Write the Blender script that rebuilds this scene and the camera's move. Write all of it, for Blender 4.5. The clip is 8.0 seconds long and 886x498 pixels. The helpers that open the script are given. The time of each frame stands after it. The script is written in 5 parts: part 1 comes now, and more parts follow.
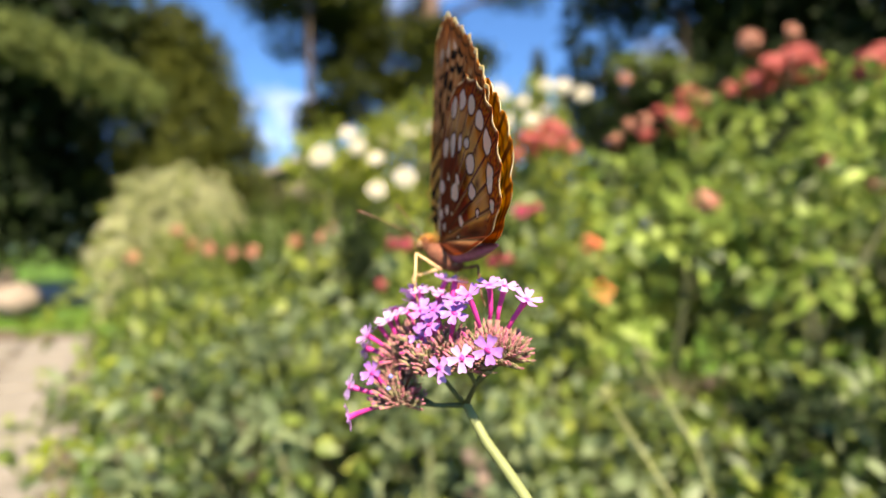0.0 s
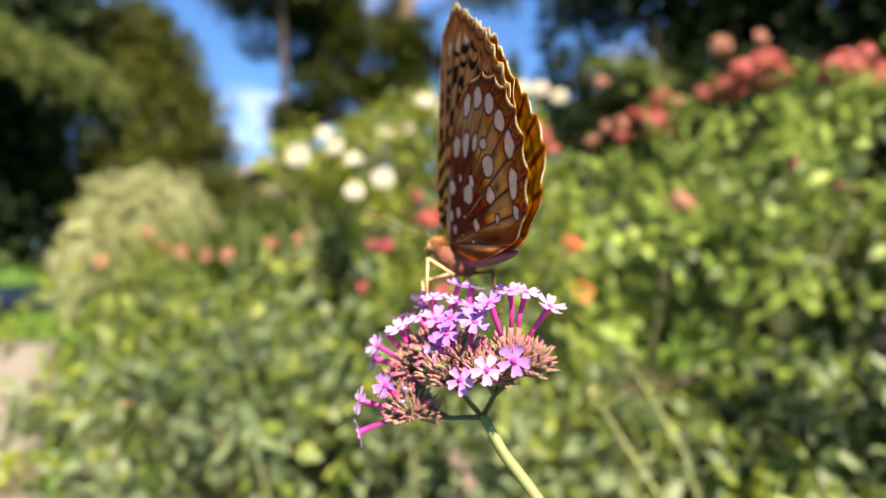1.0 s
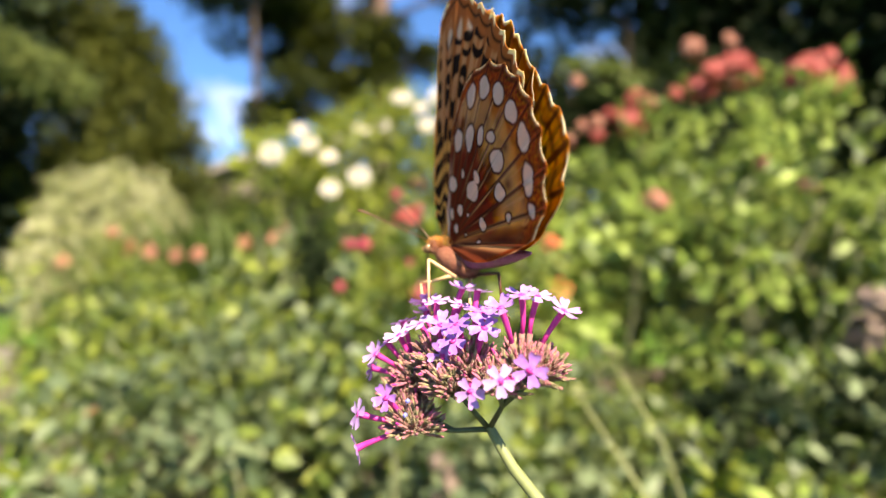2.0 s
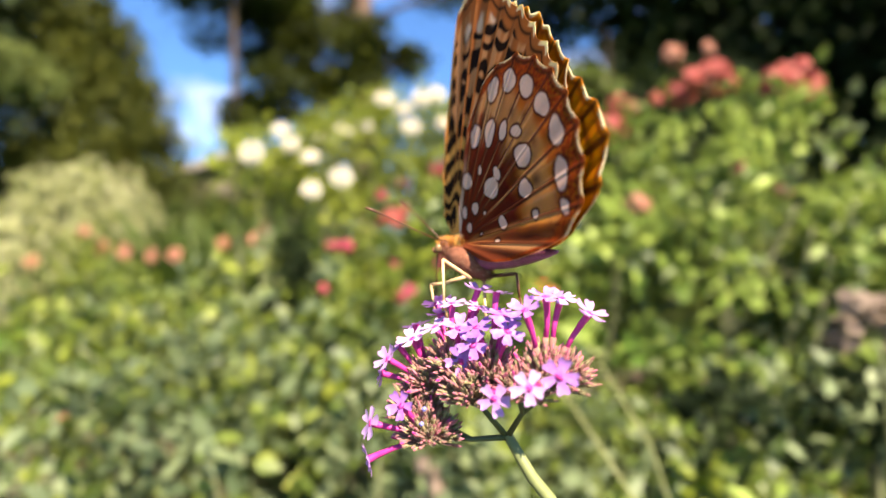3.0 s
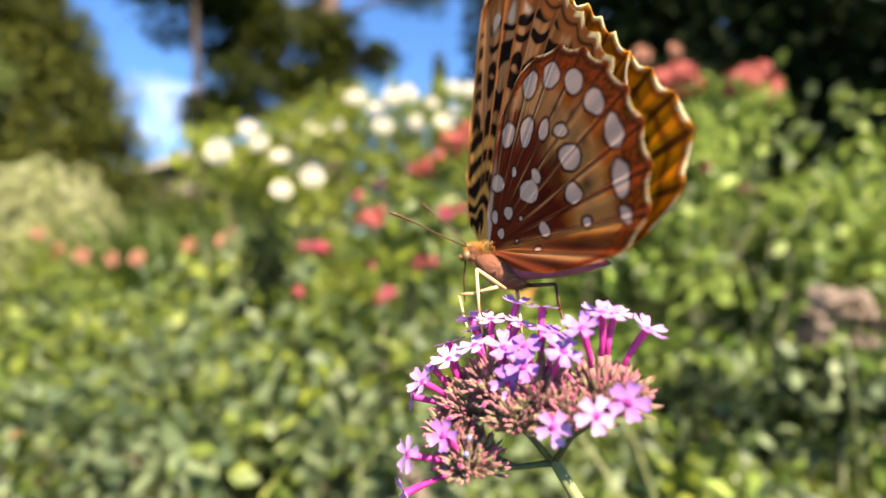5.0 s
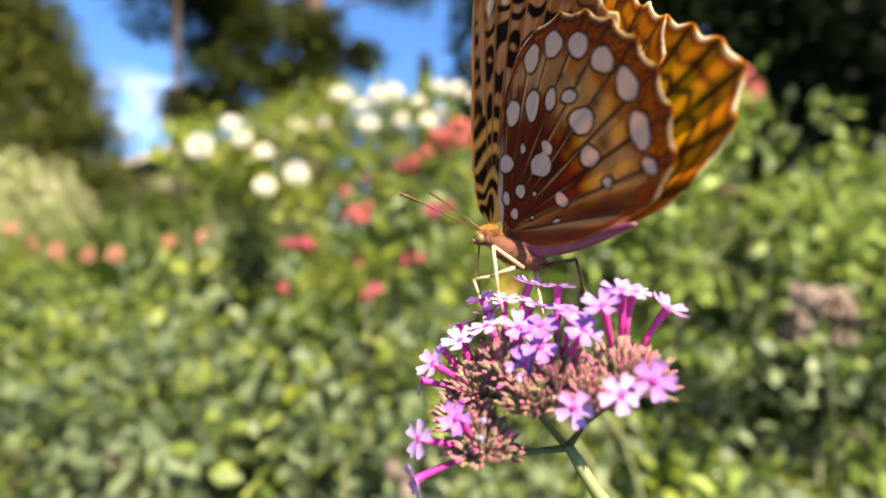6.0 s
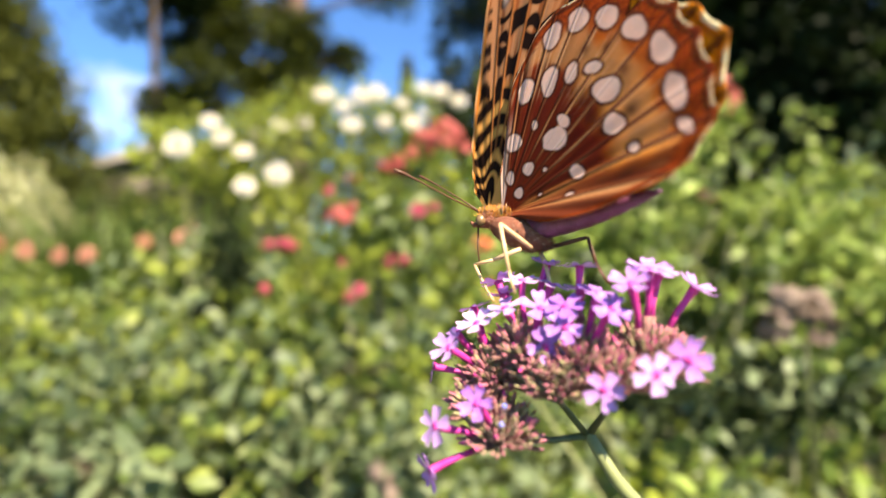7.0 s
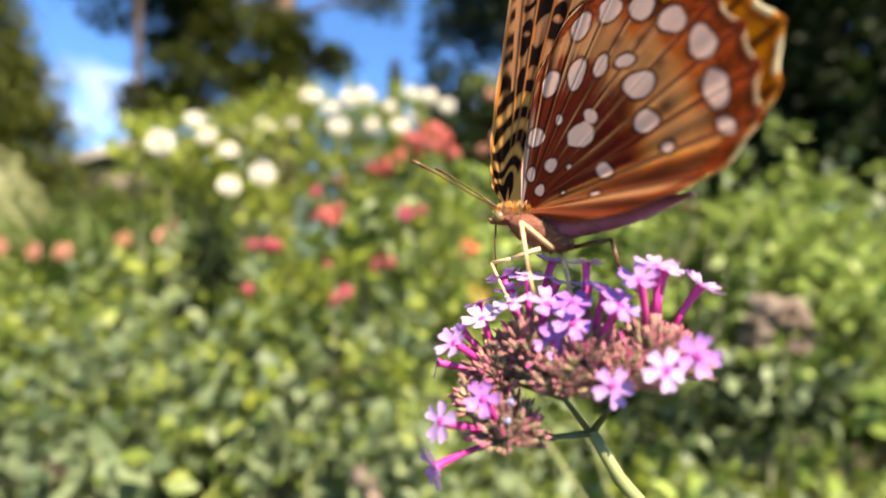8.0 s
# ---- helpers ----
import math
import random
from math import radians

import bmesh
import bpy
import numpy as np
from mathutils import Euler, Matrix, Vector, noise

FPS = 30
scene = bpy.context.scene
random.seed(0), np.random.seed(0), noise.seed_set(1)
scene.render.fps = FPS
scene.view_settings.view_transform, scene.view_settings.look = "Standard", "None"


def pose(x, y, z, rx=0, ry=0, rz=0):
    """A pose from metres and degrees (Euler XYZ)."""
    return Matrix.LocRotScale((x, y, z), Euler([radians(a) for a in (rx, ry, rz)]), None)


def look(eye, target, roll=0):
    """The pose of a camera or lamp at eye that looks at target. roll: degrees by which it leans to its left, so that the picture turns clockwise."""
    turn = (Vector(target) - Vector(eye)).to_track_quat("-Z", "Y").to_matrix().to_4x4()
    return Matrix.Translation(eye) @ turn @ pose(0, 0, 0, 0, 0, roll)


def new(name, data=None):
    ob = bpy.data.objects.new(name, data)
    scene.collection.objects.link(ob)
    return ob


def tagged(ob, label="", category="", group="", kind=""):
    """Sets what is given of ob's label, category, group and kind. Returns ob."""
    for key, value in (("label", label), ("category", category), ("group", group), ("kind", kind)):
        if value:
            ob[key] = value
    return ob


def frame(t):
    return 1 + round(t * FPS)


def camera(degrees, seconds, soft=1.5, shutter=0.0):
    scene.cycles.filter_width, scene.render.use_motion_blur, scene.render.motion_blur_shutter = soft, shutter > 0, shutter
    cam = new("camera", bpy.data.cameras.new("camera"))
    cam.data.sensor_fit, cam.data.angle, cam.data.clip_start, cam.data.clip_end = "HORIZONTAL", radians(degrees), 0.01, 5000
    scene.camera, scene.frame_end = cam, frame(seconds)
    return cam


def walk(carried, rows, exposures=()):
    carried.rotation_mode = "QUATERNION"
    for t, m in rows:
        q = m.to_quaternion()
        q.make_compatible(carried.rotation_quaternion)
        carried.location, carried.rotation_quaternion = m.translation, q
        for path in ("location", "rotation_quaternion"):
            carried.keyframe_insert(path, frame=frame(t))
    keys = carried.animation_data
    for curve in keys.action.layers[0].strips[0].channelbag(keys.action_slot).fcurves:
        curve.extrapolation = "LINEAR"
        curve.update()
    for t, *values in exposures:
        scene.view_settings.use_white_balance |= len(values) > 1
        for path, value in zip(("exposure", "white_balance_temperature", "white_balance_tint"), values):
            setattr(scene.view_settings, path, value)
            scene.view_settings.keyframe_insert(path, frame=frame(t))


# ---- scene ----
cam = camera(86.0, 8.0, 1.5)
cam.data.dof.use_dof = True
cam.data.dof.focus_distance = 0.071
cam.data.dof.aperture_fstop = 8.8
walk(cam, [
    (0, pose(-0.00000, -0.00000, 1.00000, 90.000, -0.000, -0.000)),
    (0.5, pose(-0.00362, 0.00207, 1.00041, 89.927, 0.165, -1.446)),
    (1, pose(-0.00644, 0.00423, 1.00064, 90.107, 0.333, -2.796)),
    (1.5, pose(-0.00839, 0.00732, 1.00115, 89.863, 0.633, -4.291)),
    (3, pose(-0.01559, 0.01434, 1.00069, 90.116, 0.297, -8.010)),
    (3.5, pose(-0.01818, 0.01627, 1.00178, 90.163, 0.588, -8.991)),
    (4, pose(-0.02014, 0.01818, 1.00313, 90.001, 0.732, -9.924)),
    (5.5, pose(-0.02590, 0.02394, 1.00137, 89.984, 0.804, -12.466)),
    (6, pose(-0.02729, 0.02561, 0.99945, 89.930, 0.435, -13.480)),
    (6.5, pose(-0.02864, 0.02760, 0.99721, 90.227, 0.091, -14.472)),
    (7, pose(-0.03084, 0.03005, 0.99608, 90.396, 0.065, -15.759)),
    (7.5, pose(-0.03252, 0.03098, 0.99519, 90.724, -0.840, -16.607)),
    (8, pose(-0.03342, 0.03134, 0.99480, 90.936, -0.986, -17.637)),
], [(0, 2.06, 7500, 16), (3, 2.20, 7450, 17), (8, 2.22, 7300, 17)])

# ---- light ----
SUN_AZ, SUN_EL = radians(160.0), radians(50)     # azimuth from +y towards +x
SUN_DIR = Vector((math.sin(SUN_AZ) * math.cos(SUN_EL), math.cos(SUN_AZ) * math.cos(SUN_EL), math.sin(SUN_EL)))


def make_world():
    world = bpy.data.worlds.new("sky")
    world.use_nodes = True
    scene.world = world
    nt = world.node_tree
    nt.nodes.clear()
    sky = nt.nodes.new("ShaderNodeTexSky")
    sky.sky_type, sky.sun_disc = "NISHITA", False
    sky.sun_elevation, sky.sun_rotation = SUN_EL, SUN_AZ
    sky.air_density, sky.dust_density, sky.ozone_density = 1.0, 0.6, 2.0
    co = nt.nodes.new("ShaderNodeTexCoord")
    mp = nt.nodes.new("ShaderNodeMapping")
    mp.inputs["Scale"].default_value = (1.0, 1.0, 2.2)
    mp.inputs["Location"].default_value = (0.80, 0.35, 0.25)
    nz = nt.nodes.new("ShaderNodeTexNoise")
    nz.inputs["Scale"].default_value, nz.inputs["Detail"].default_value = 2.6, 6
    nz.inputs["Roughness"].default_value = 0.55
    ramp = nt.nodes.new("ShaderNodeValToRGB")
    ramp.color_ramp.elements[0].position, ramp.color_ramp.elements[1].position = 0.54, 0.74
    mix = nt.nodes.new("ShaderNodeMix")
    mix.data_type = "RGBA"
    mix.inputs["B"].default_value = (10.4, 11.2, 12.6, 1)
    bg = nt.nodes.new("ShaderNodeBackground")
    bg.inputs["Strength"].default_value = 0.044
    out = nt.nodes.new("ShaderNodeOutputWorld")
    ln = nt.links.new
    ln(co.outputs["Generated"], mp.inputs["Vector"])
    ln(mp.outputs["Vector"], nz.inputs["Vector"])
    ln(nz.outputs["Fac"], ramp.inputs["Fac"])
    ln(ramp.outputs["Color"], mix.inputs["Factor"])
    tint = nt.nodes.new("ShaderNodeMix")
    tint.data_type, tint.blend_type = "RGBA", "MULTIPLY"
    tint.inputs["Factor"].default_value = 1.0
    tint.inputs["B"].default_value = (0.56, 1.04, 1.52, 1)
    ln(sky.outputs["Color"], tint.inputs["A"])
    ln(tint.outputs["Result"], mix.inputs["A"])
    ln(mix.outputs["Result"], bg.inputs["Color"])
    ln(bg.outputs["Background"], out.inputs["Surface"])


make_world()
sun_data = bpy.data.lights.new("sun", "SUN")
sun_data.energy, sun_data.angle, sun_data.color = 5.0, radians(0.53), (1.0, 0.90, 0.71)
sun = new("sun", sun_data)
sun.matrix_world = look(SUN_DIR * 20, (0, 0, 0))


# ---- materials ----
class Nodes:
    """A material under construction."""

    def __init__(self, name):
        self.mat = bpy.data.materials.new(name)
        self.mat.use_nodes = True
        self.tree = self.mat.node_tree
        self.tree.nodes.clear()
        self.out = self.add("ShaderNodeOutputMaterial")

    def add(self, kind, **values):
        node = self.tree.nodes.new(kind)
        for key, value in values.items():
            node.inputs[key.replace("_", " ")].default_value = value
        return node

    def link(self, a, b):
        self.tree.links.new(a, b)

    def noise(self, scale, detail=3.0, coords="Object", stretch=(1, 1, 1)):
        co = self.add("ShaderNodeTexCoord")
        mp = self.add("ShaderNodeMapping", Scale=stretch)
        nz = self.add("ShaderNodeTexNoise", Scale=scale, Detail=detail)
        self.link(co.outputs[coords], mp.inputs["Vector"])
        self.link(mp.outputs["Vector"], nz.inputs["Vector"])
        return nz.outputs["Fac"]

    def ramp(self, fac, stops):
        node = self.add("ShaderNodeValToRGB")
        el = node.color_ramp.elements
        while len(el) < len(stops):
            el.new(0.5)
        for e, (at, col) in zip(el, stops):
            e.position, e.color = at, (*col, 1)
        self.link(fac, node.inputs["Fac"])
        return node.outputs["Color"]

    def blend(self, fac, a, b, mode="MIX"):
        node = self.add("ShaderNodeMix")
        node.data_type, node.blend_type = "RGBA", mode
        for socket, value in (("Factor", fac), ("A", a), ("B", b)):
            if isinstance(value, (int, float)):
                node.inputs[socket].default_value = value
            elif isinstance(value, tuple):
                node.inputs[socket].default_value = (*value, 1)
            else:
                self.link(value, node.inputs[socket])
        return node.outputs["Result"]

    def bump(self, height, strength, distance):
        node = self.add("ShaderNodeBump", Strength=strength, Distance=distance)
        self.link(height, node.inputs["Height"])
        return node.outputs["Normal"]

    def surface(self, colour, rough=0.5, normal=None, translucent=0.0, trans_colour=None, metal=0.0, spec=0.5, sheen=0.0):
        bsdf = self.add("ShaderNodeBsdfPrincipled", Roughness=rough, Metallic=metal)
        bsdf.inputs["Specular IOR Level"].default_value = spec
        bsdf.inputs["Sheen Weight"].default_value = sheen
        self.put(colour, bsdf.inputs["Base Color"])
        if normal is not None:
            self.link(normal, bsdf.inputs["Normal"])
        shader = bsdf.outputs["BSDF"]
        if translucent:
            tr = self.add("ShaderNodeBsdfTranslucent")
            self.put(trans_colour if trans_colour is not None else colour, tr.inputs["Color"])
            mx = self.add("ShaderNodeMixShader", Fac=translucent)
            self.link(shader, mx.inputs[1])
            self.link(tr.outputs["BSDF"], mx.inputs[2])
            shader = mx.outputs["Shader"]
        self.link(shader, self.out.inputs["Surface"])
        return self.mat

    def put(self, colour, socket):
        if isinstance(colour, tuple):
            socket.default_value = (*colour, 1)
        else:
            self.link(colour, socket)


def leaf_material(name, dark, mid, light, translucent=0.35, rough=0.45, patch=3.0, spec=0.4):
    n = Nodes(name)
    geo = n.add("ShaderNodeNewGeometry")
    own = n.ramp(geo.outputs["Random Per Island"], [(0.0, dark), (0.5, mid), (1.0, light)])
    patches = n.noise(patch, 3)
    col = n.blend(n.ramp(patches, [(0.38, (0, 0, 0)), (0.62, (1, 1, 1))]), n.blend(0.65, own, dark), own)
    return n.surface(col, rough, None, translucent, n.blend(0.6, col, light), spec=spec)


def plain_material(name, a, b, scale, rough=0.6, relief=0.0, distance=0.01, translucent=0.0, stretch=(1, 1, 1), spec=0.4, random=0.0):
    n = Nodes(name)
    fac = n.noise(scale, 4, stretch=stretch)
    fine = n.noise(scale * 7, 3, stretch=stretch)
    col = n.ramp(n.blend(0.35, fac, fine), [(0.3, a), (0.7, b)])
    if random:
        info = n.add("ShaderNodeObjectInfo")
        col = n.blend(n.ramp(info.outputs["Random"], [(0, (0, 0, 0)), (1, (random, random, random))]), col, b)
    normal = n.bump(fine, relief, distance) if relief else None
    return n.surface(col, rough, normal, translucent, spec=spec)


ROSE_LEAF = leaf_material("rose_leaf", (0.028, 0.050, 0.011), (0.088, 0.132, 0.024), (0.20, 0.245, 0.05), 0.32, 0.48, 2.5, 0.3)
BLUE_LEAF = leaf_material("grey_green_leaf", (0.044, 0.070, 0.034), (0.115, 0.158, 0.080), (0.20, 0.25, 0.130), 0.30, 0.5, 3.0, 0.28)
SPRING_LEAF = leaf_material("fresh_green_leaf", (0.060, 0.105, 0.020), (0.165, 0.240, 0.044), (0.27, 0.36, 0.085), 0.34, 0.5, 3.0, 0.28)
LIME_LEAF = leaf_material("lime_leaf", (0.065, 0.098, 0.012), (0.175, 0.23, 0.024), (0.31, 0.36, 0.055), 0.46, 0.5, 3.0, 0.28)
CONIFER = leaf_material("conifer_needles", (0.011, 0.018, 0.006), (0.026, 0.035, 0.009), (0.064, 0.071, 0.015), 0.2, 0.6, 0.6, 0.12)
# near-black, so that the leaf colour holds the shade they stand in
SHADE_DARK_LEAF = leaf_material("shade_dark_leaf", (0.005, 0.011, 0.005), (0.011, 0.019, 0.007), (0.026, 0.045, 0.012), 0.2, 0.7, 0.5, 0.1)
# near-black with olive patches: sunlit and shaded clumps are put into the colour
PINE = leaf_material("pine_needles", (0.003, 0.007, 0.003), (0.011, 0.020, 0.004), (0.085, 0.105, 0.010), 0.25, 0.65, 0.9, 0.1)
OLIVE = leaf_material("olive_needles", (0.020, 0.029, 0.006), (0.050, 0.062, 0.011), (0.112, 0.125, 0.020), 0.28, 0.65, 0.8, 0.12)
BOUGH = leaf_material("bough_needles", (0.045, 0.065, 0.018), (0.09, 0.12, 0.034), (0.15, 0.18, 0.055), 0.28, 0.65, 0.8, 0.12)
PALE_LEAF = leaf_material("pale_bloom", (0.17, 0.20, 0.065), (0.34, 0.36, 0.18), (0.50, 0.50, 0.34), 0.3, 0.6, 2.0)
GRASS = leaf_material("grass_blade", (0.035, 0.075, 0.010), (0.075, 0.125, 0.016), (0.14, 0.20, 0.03), 0.3, 0.5, 1.0)
LAWN = plain_material("lawn", (0.028, 0.07, 0.010), (0.07, 0.135, 0.018), 6.0, 0.9, 0.6, 0.03, spec=0.1)
SOIL = plain_material("soil", (0.038, 0.027, 0.018), (0.098, 0.071, 0.049), 9.0, 0.95, 0.8, 0.03)
PAVING = plain_material("pale_paving", (0.100, 0.094, 0.080), (0.172, 0.160, 0.142), 2.5, 0.85, 0.4, 0.01)
STONE = plain_material("field_stone", (0.13, 0.105, 0.085), (0.24, 0.20, 0.165), 3.0, 0.9, 0.6, 0.02)
BARK = plain_material("bark", (0.018, 0.013, 0.010), (0.065, 0.048, 0.036), 6.0, 0.95, 0.8, 0.03, stretch=(1, 1, 0.2))
PINE_BARK = plain_material("reddish_pine_bark", (0.055, 0.035, 0.027), (0.16, 0.105, 0.08), 5.0, 0.95, 0.8, 0.03, stretch=(1, 1, 0.25))
TWIG = plain_material("green_twig", (0.03, 0.042, 0.016), (0.075, 0.085, 0.034), 60.0, 0.6)
TWIG_PALE = plain_material("pale_stem", (0.110, 0.128, 0.048), (0.185, 0.200, 0.085), 80.0, 0.6)
SHINGLE = plain_material("roof_shingle", (0.210, 0.195, 0.188), (0.330, 0.315, 0.300), 4.0, 0.9, 0.4, 0.02)
PLASTER = plain_material("house_plaster", (0.10, 0.085, 0.075), (0.16, 0.14, 0.12), 2.0, 0.9)
PANE = plain_material("dark_pane", (0.02, 0.025, 0.03), (0.04, 0.045, 0.05), 2.0, 0.1)
WHITE_PETAL = plain_material("white_petal", (0.42, 0.41, 0.35), (0.52, 0.51, 0.46), 30.0, 0.55, translucent=0.25)
CREAM_PETAL = plain_material("cream_heart", (0.600, 0.525, 0.315), (0.637, 0.600, 0.465), 30.0, 0.55, translucent=0.25)
RED_PETAL = plain_material("coral_red_petal", (0.274, 0.036, 0.032), (0.418, 0.108, 0.086), 40.0, 0.55, translucent=0.25, random=0.5)
PINK_PETAL = plain_material("crimson_petal", (0.20, 0.010, 0.04), (0.36, 0.04, 0.09), 40.0, 0.5, translucent=0.25, random=0.5)
PEACH_PETAL = plain_material("peach_petal", (0.24, 0.095, 0.048), (0.34, 0.18, 0.10), 40.0, 0.5, translucent=0.25, random=0.5)
ORANGE_PETAL = plain_material("orange_red_petal", (0.55, 0.08, 0.03), (0.70, 0.19, 0.09), 40.0, 0.5, translucent=0.25, random=0.4)
FADED_PETAL = plain_material("faded_rose_petal", (0.245, 0.094, 0.065), (0.389, 0.194, 0.137), 40.0, 0.6, translucent=0.2, random=0.5)


# ---- mesh building ----
class Shell:
    """Vertices and faces, gathered into one mesh."""

    def __init__(self):
        self.v, self.f, self.m = [], [], []

    def grow(self, verts, faces, slot=0):
        k = len(self.v)
        self.v.extend(tuple(p) for p in verts)
        self.f.extend(tuple(i + k for i in face) for face in faces)
        self.m.extend([slot] * len(faces))
        return self

    def tube(self, points, radii, sides=6, slot=0, caps=True):
        points = [Vector(p) for p in points]
        rings = []
        for i, p in enumerate(points):
            way = (points[min(i + 1, len(points) - 1)] - points[max(i - 1, 0)]).normalized()
            a = way.orthogonal().normalized()
            if rings:
                a = (last - way * last.dot(way)).normalized()
            last = a
            b = way.cross(a)
            rings.append([p + (a * math.cos(q) + b * math.sin(q)) * radii[i] for q in (2 * math.pi * s / sides for s in range(sides))])
        verts = [q for ring in rings for q in ring]
        faces = [(i * sides + s, i * sides + (s + 1) % sides, (i + 1) * sides + (s + 1) % sides, (i + 1) * sides + s)
                 for i in range(len(points) - 1) for s in range(sides)]
        if caps:
            faces += [tuple(reversed(range(sides))), tuple(range(len(verts) - sides, len(verts)))]
        return self.grow(verts, faces, slot)

    def ball(self, centre, radii, turn=None, rings=8, sides=10, slot=0):
        turn = turn or Matrix.Identity(3)
        c, verts = Vector(centre), []
        for i in range(1, rings):
            a = math.pi * i / rings
            for s in range(sides):
                b = 2 * math.pi * s / sides
                verts.append(c + turn @ Vector((radii[0] * math.sin(a) * math.cos(b), radii[1] * math.sin(a) * math.sin(b), radii[2] * math.cos(a))))
        top, low = len(verts), len(verts) + 1
        verts += [c + turn @ Vector((0, 0, radii[2])), c - turn @ Vector((0, 0, radii[2]))]
        faces = [(i * sides + s, (i + 1) * sides + s, (i + 1) * sides + (s + 1) % sides, i * sides + (s + 1) % sides)
                 for i in range(rings - 2) for s in range(sides)]
        faces += [(top, s, (s + 1) % sides) for s in range(sides)]
        k = (rings - 2) * sides
        faces += [(low, k + (s + 1) % sides, k + s) for s in range(sides)]
        return self.grow(verts, faces, slot)

    def mesh(self, name, mats, smooth=True):
        me = bpy.data.meshes.new(name)
        me.from_pydata(self.v, [], self.f)
        for mat in mats if isinstance(mats, (list, tuple)) else [mats]:
            me.materials.append(mat)
        me.polygons.foreach_set("material_index", self.m)
        me.polygons.foreach_set("use_smooth", [smooth] * len(self.f))
        me.update()
        return me


def part(name, data, parent, label="", m=None):
    ob = new(name, data)
    ob.parent = parent
    if m is not None:
        ob.matrix_basis = m
    return tagged(ob, label)


def thing(name, label, category, m=None, group="", kind=""):
    ob = new(name)
    ob.empty_display_size = 0.02
    if m is not None:
        ob.matrix_basis = m
    return tagged(ob, label, category, group, kind)


LEAF = np.array([(0, 0, 0), (-.25, .28, .07), (0, .30, 0), (.25, .28, .07), (-.22, .62, .04), (0, .64, -.04), (.22, .62, .04), (0, 1, -.14)])
LEAF_TRI = np.array([(0, 2, 1), (0, 3, 2), (1, 2, 5), (1, 5, 4), (2, 3, 6), (2, 6, 5), (4, 5, 7), (5, 6, 7)])
SPRIG = np.array([(0, 0, 0), (-.16, .45, .02), (0, .5, -.02), (.16, .45, .02), (0, 1, -.06)])
SPRIG_TRI = np.array([(0, 2, 1), (0, 3, 2), (1, 2, 4), (2, 3, 4)])


def unit(a):
    return a / np.maximum(np.linalg.norm(a, axis=1, keepdims=True), 1e-9)


def leaf_mesh(name, at, way, face, size, mats, template=LEAF, tris=LEAF_TRI, width=1.0, slots=None):
    """Leaves at the places given, that point along way and face towards face, in one mesh."""
    way = unit(way)
    side = unit(np.cross(way, face))
    up = np.cross(side, way)
    t = template * (width, 1, 1)
    v = at[:, None] + size[:, None, None] * (t[None, :, :1] * side[:, None] + t[None, :, 1:2] * way[:, None] + t[None, :, 2:] * up[:, None])
    n, k = len(at), len(template)
    f = (tris[None] + k * np.arange(n)[:, None, None]).reshape(-1, 3)
    me = bpy.data.meshes.new(name)
    me.vertices.add(n * k)
    me.vertices.foreach_set("co", v.astype(np.float32).ravel())
    me.loops.add(f.size)
    me.loops.foreach_set("vertex_index", f.astype(np.int32).ravel())
    me.polygons.add(len(f))
    me.polygons.foreach_set("loop_start", np.arange(0, f.size, 3, dtype=np.int32))
    for mat in mats if isinstance(mats, (list, tuple)) else [mats]:
        me.materials.append(mat)
    if slots is not None:
        me.polygons.foreach_set("material_index", np.repeat(slots, len(tris)).astype(np.int32))
    me.polygons.foreach_set("use_smooth", np.ones(len(f), dtype=bool))
    me.update(calc_edges=True)
    return me


def sprays(rng, centres, out, count, spread, size, droop=0.2):
    """Leaves in sprays round the centres: places, ways, faces, sizes."""
    n = len(centres) * count
    c = np.repeat(centres, count, 0)
    o = np.repeat(unit(out), count, 0)
    d = unit(rng.normal(size=(n, 3)) + o * 0.9)
    at = c + d * spread * rng.uniform(0.15, 1.0, (n, 1))
    way = unit(d + rng.normal(size=(n, 3)) * 0.5 - np.array([0, 0, droop]))
    face = unit(o * 0.8 + np.array([0, 0, 0.6]) + rng.normal(size=(n, 3)) * 0.85)
    return at, way, face, size * rng.uniform(0.5, 1.25, n)


# ---- ground, paths, house ----
def sheet(name, corners, z, mat, label, category, cuts=1, thick=0.0):
    s = Shell()
    n = len(corners)
    top = [(x, y, z) for x, y in corners]
    if thick:
        s.grow(top + [(x, y, z - thick) for x, y in corners],
               [tuple(range(n))] + [(i, i + n, (i + 1) % n + n, (i + 1) % n) for i in range(n)])
    else:
        s.grow(top, [tuple(range(n))])
    return tagged(new(name, s.mesh(name, mat, False)), label, category, kind="structure")


def make_ground():
    s = Shell()
    rings = [0.0, 3, 6, 10, 16, 30, 80, 300, 1500]
    sides = 40
    verts = [(0, 0, 0)] + [(r * math.cos(2 * math.pi * k / sides), r * math.sin(2 * math.pi * k / sides), 0) for r in rings[1:] for k in range(sides)]
    faces = [(0, 1 + k, 1 + (k + 1) % sides) for k in range(sides)]
    for i in range(len(rings) - 2):
        a, b = 1 + i * sides, 1 + (i + 1) * sides
        faces += [(a + k, b + k, b + (k + 1) % sides, a + (k + 1) % sides) for k in range(sides)]
    s.grow(verts, faces)
    tagged(new("ground", s.mesh("ground", LAWN, False)), "green mown lawn reaching to the horizon", "lawn", kind="structure")
    sheet("soil", [(-0.90, -1.2), (0.6, -1.35), (2.1, -1.0), (2.9, 0.2), (3.1, 1.9), (2.5, 3.5), (0.8, 4.3), (-1.0, 4.4), (-2.3, 4.1), (-2.2, 3.2), (-1.40, 1.9), (-1.0, 0.6)], 0.018, SOIL, "dark brown garden soil under the roses", "soil", thick=0.02)


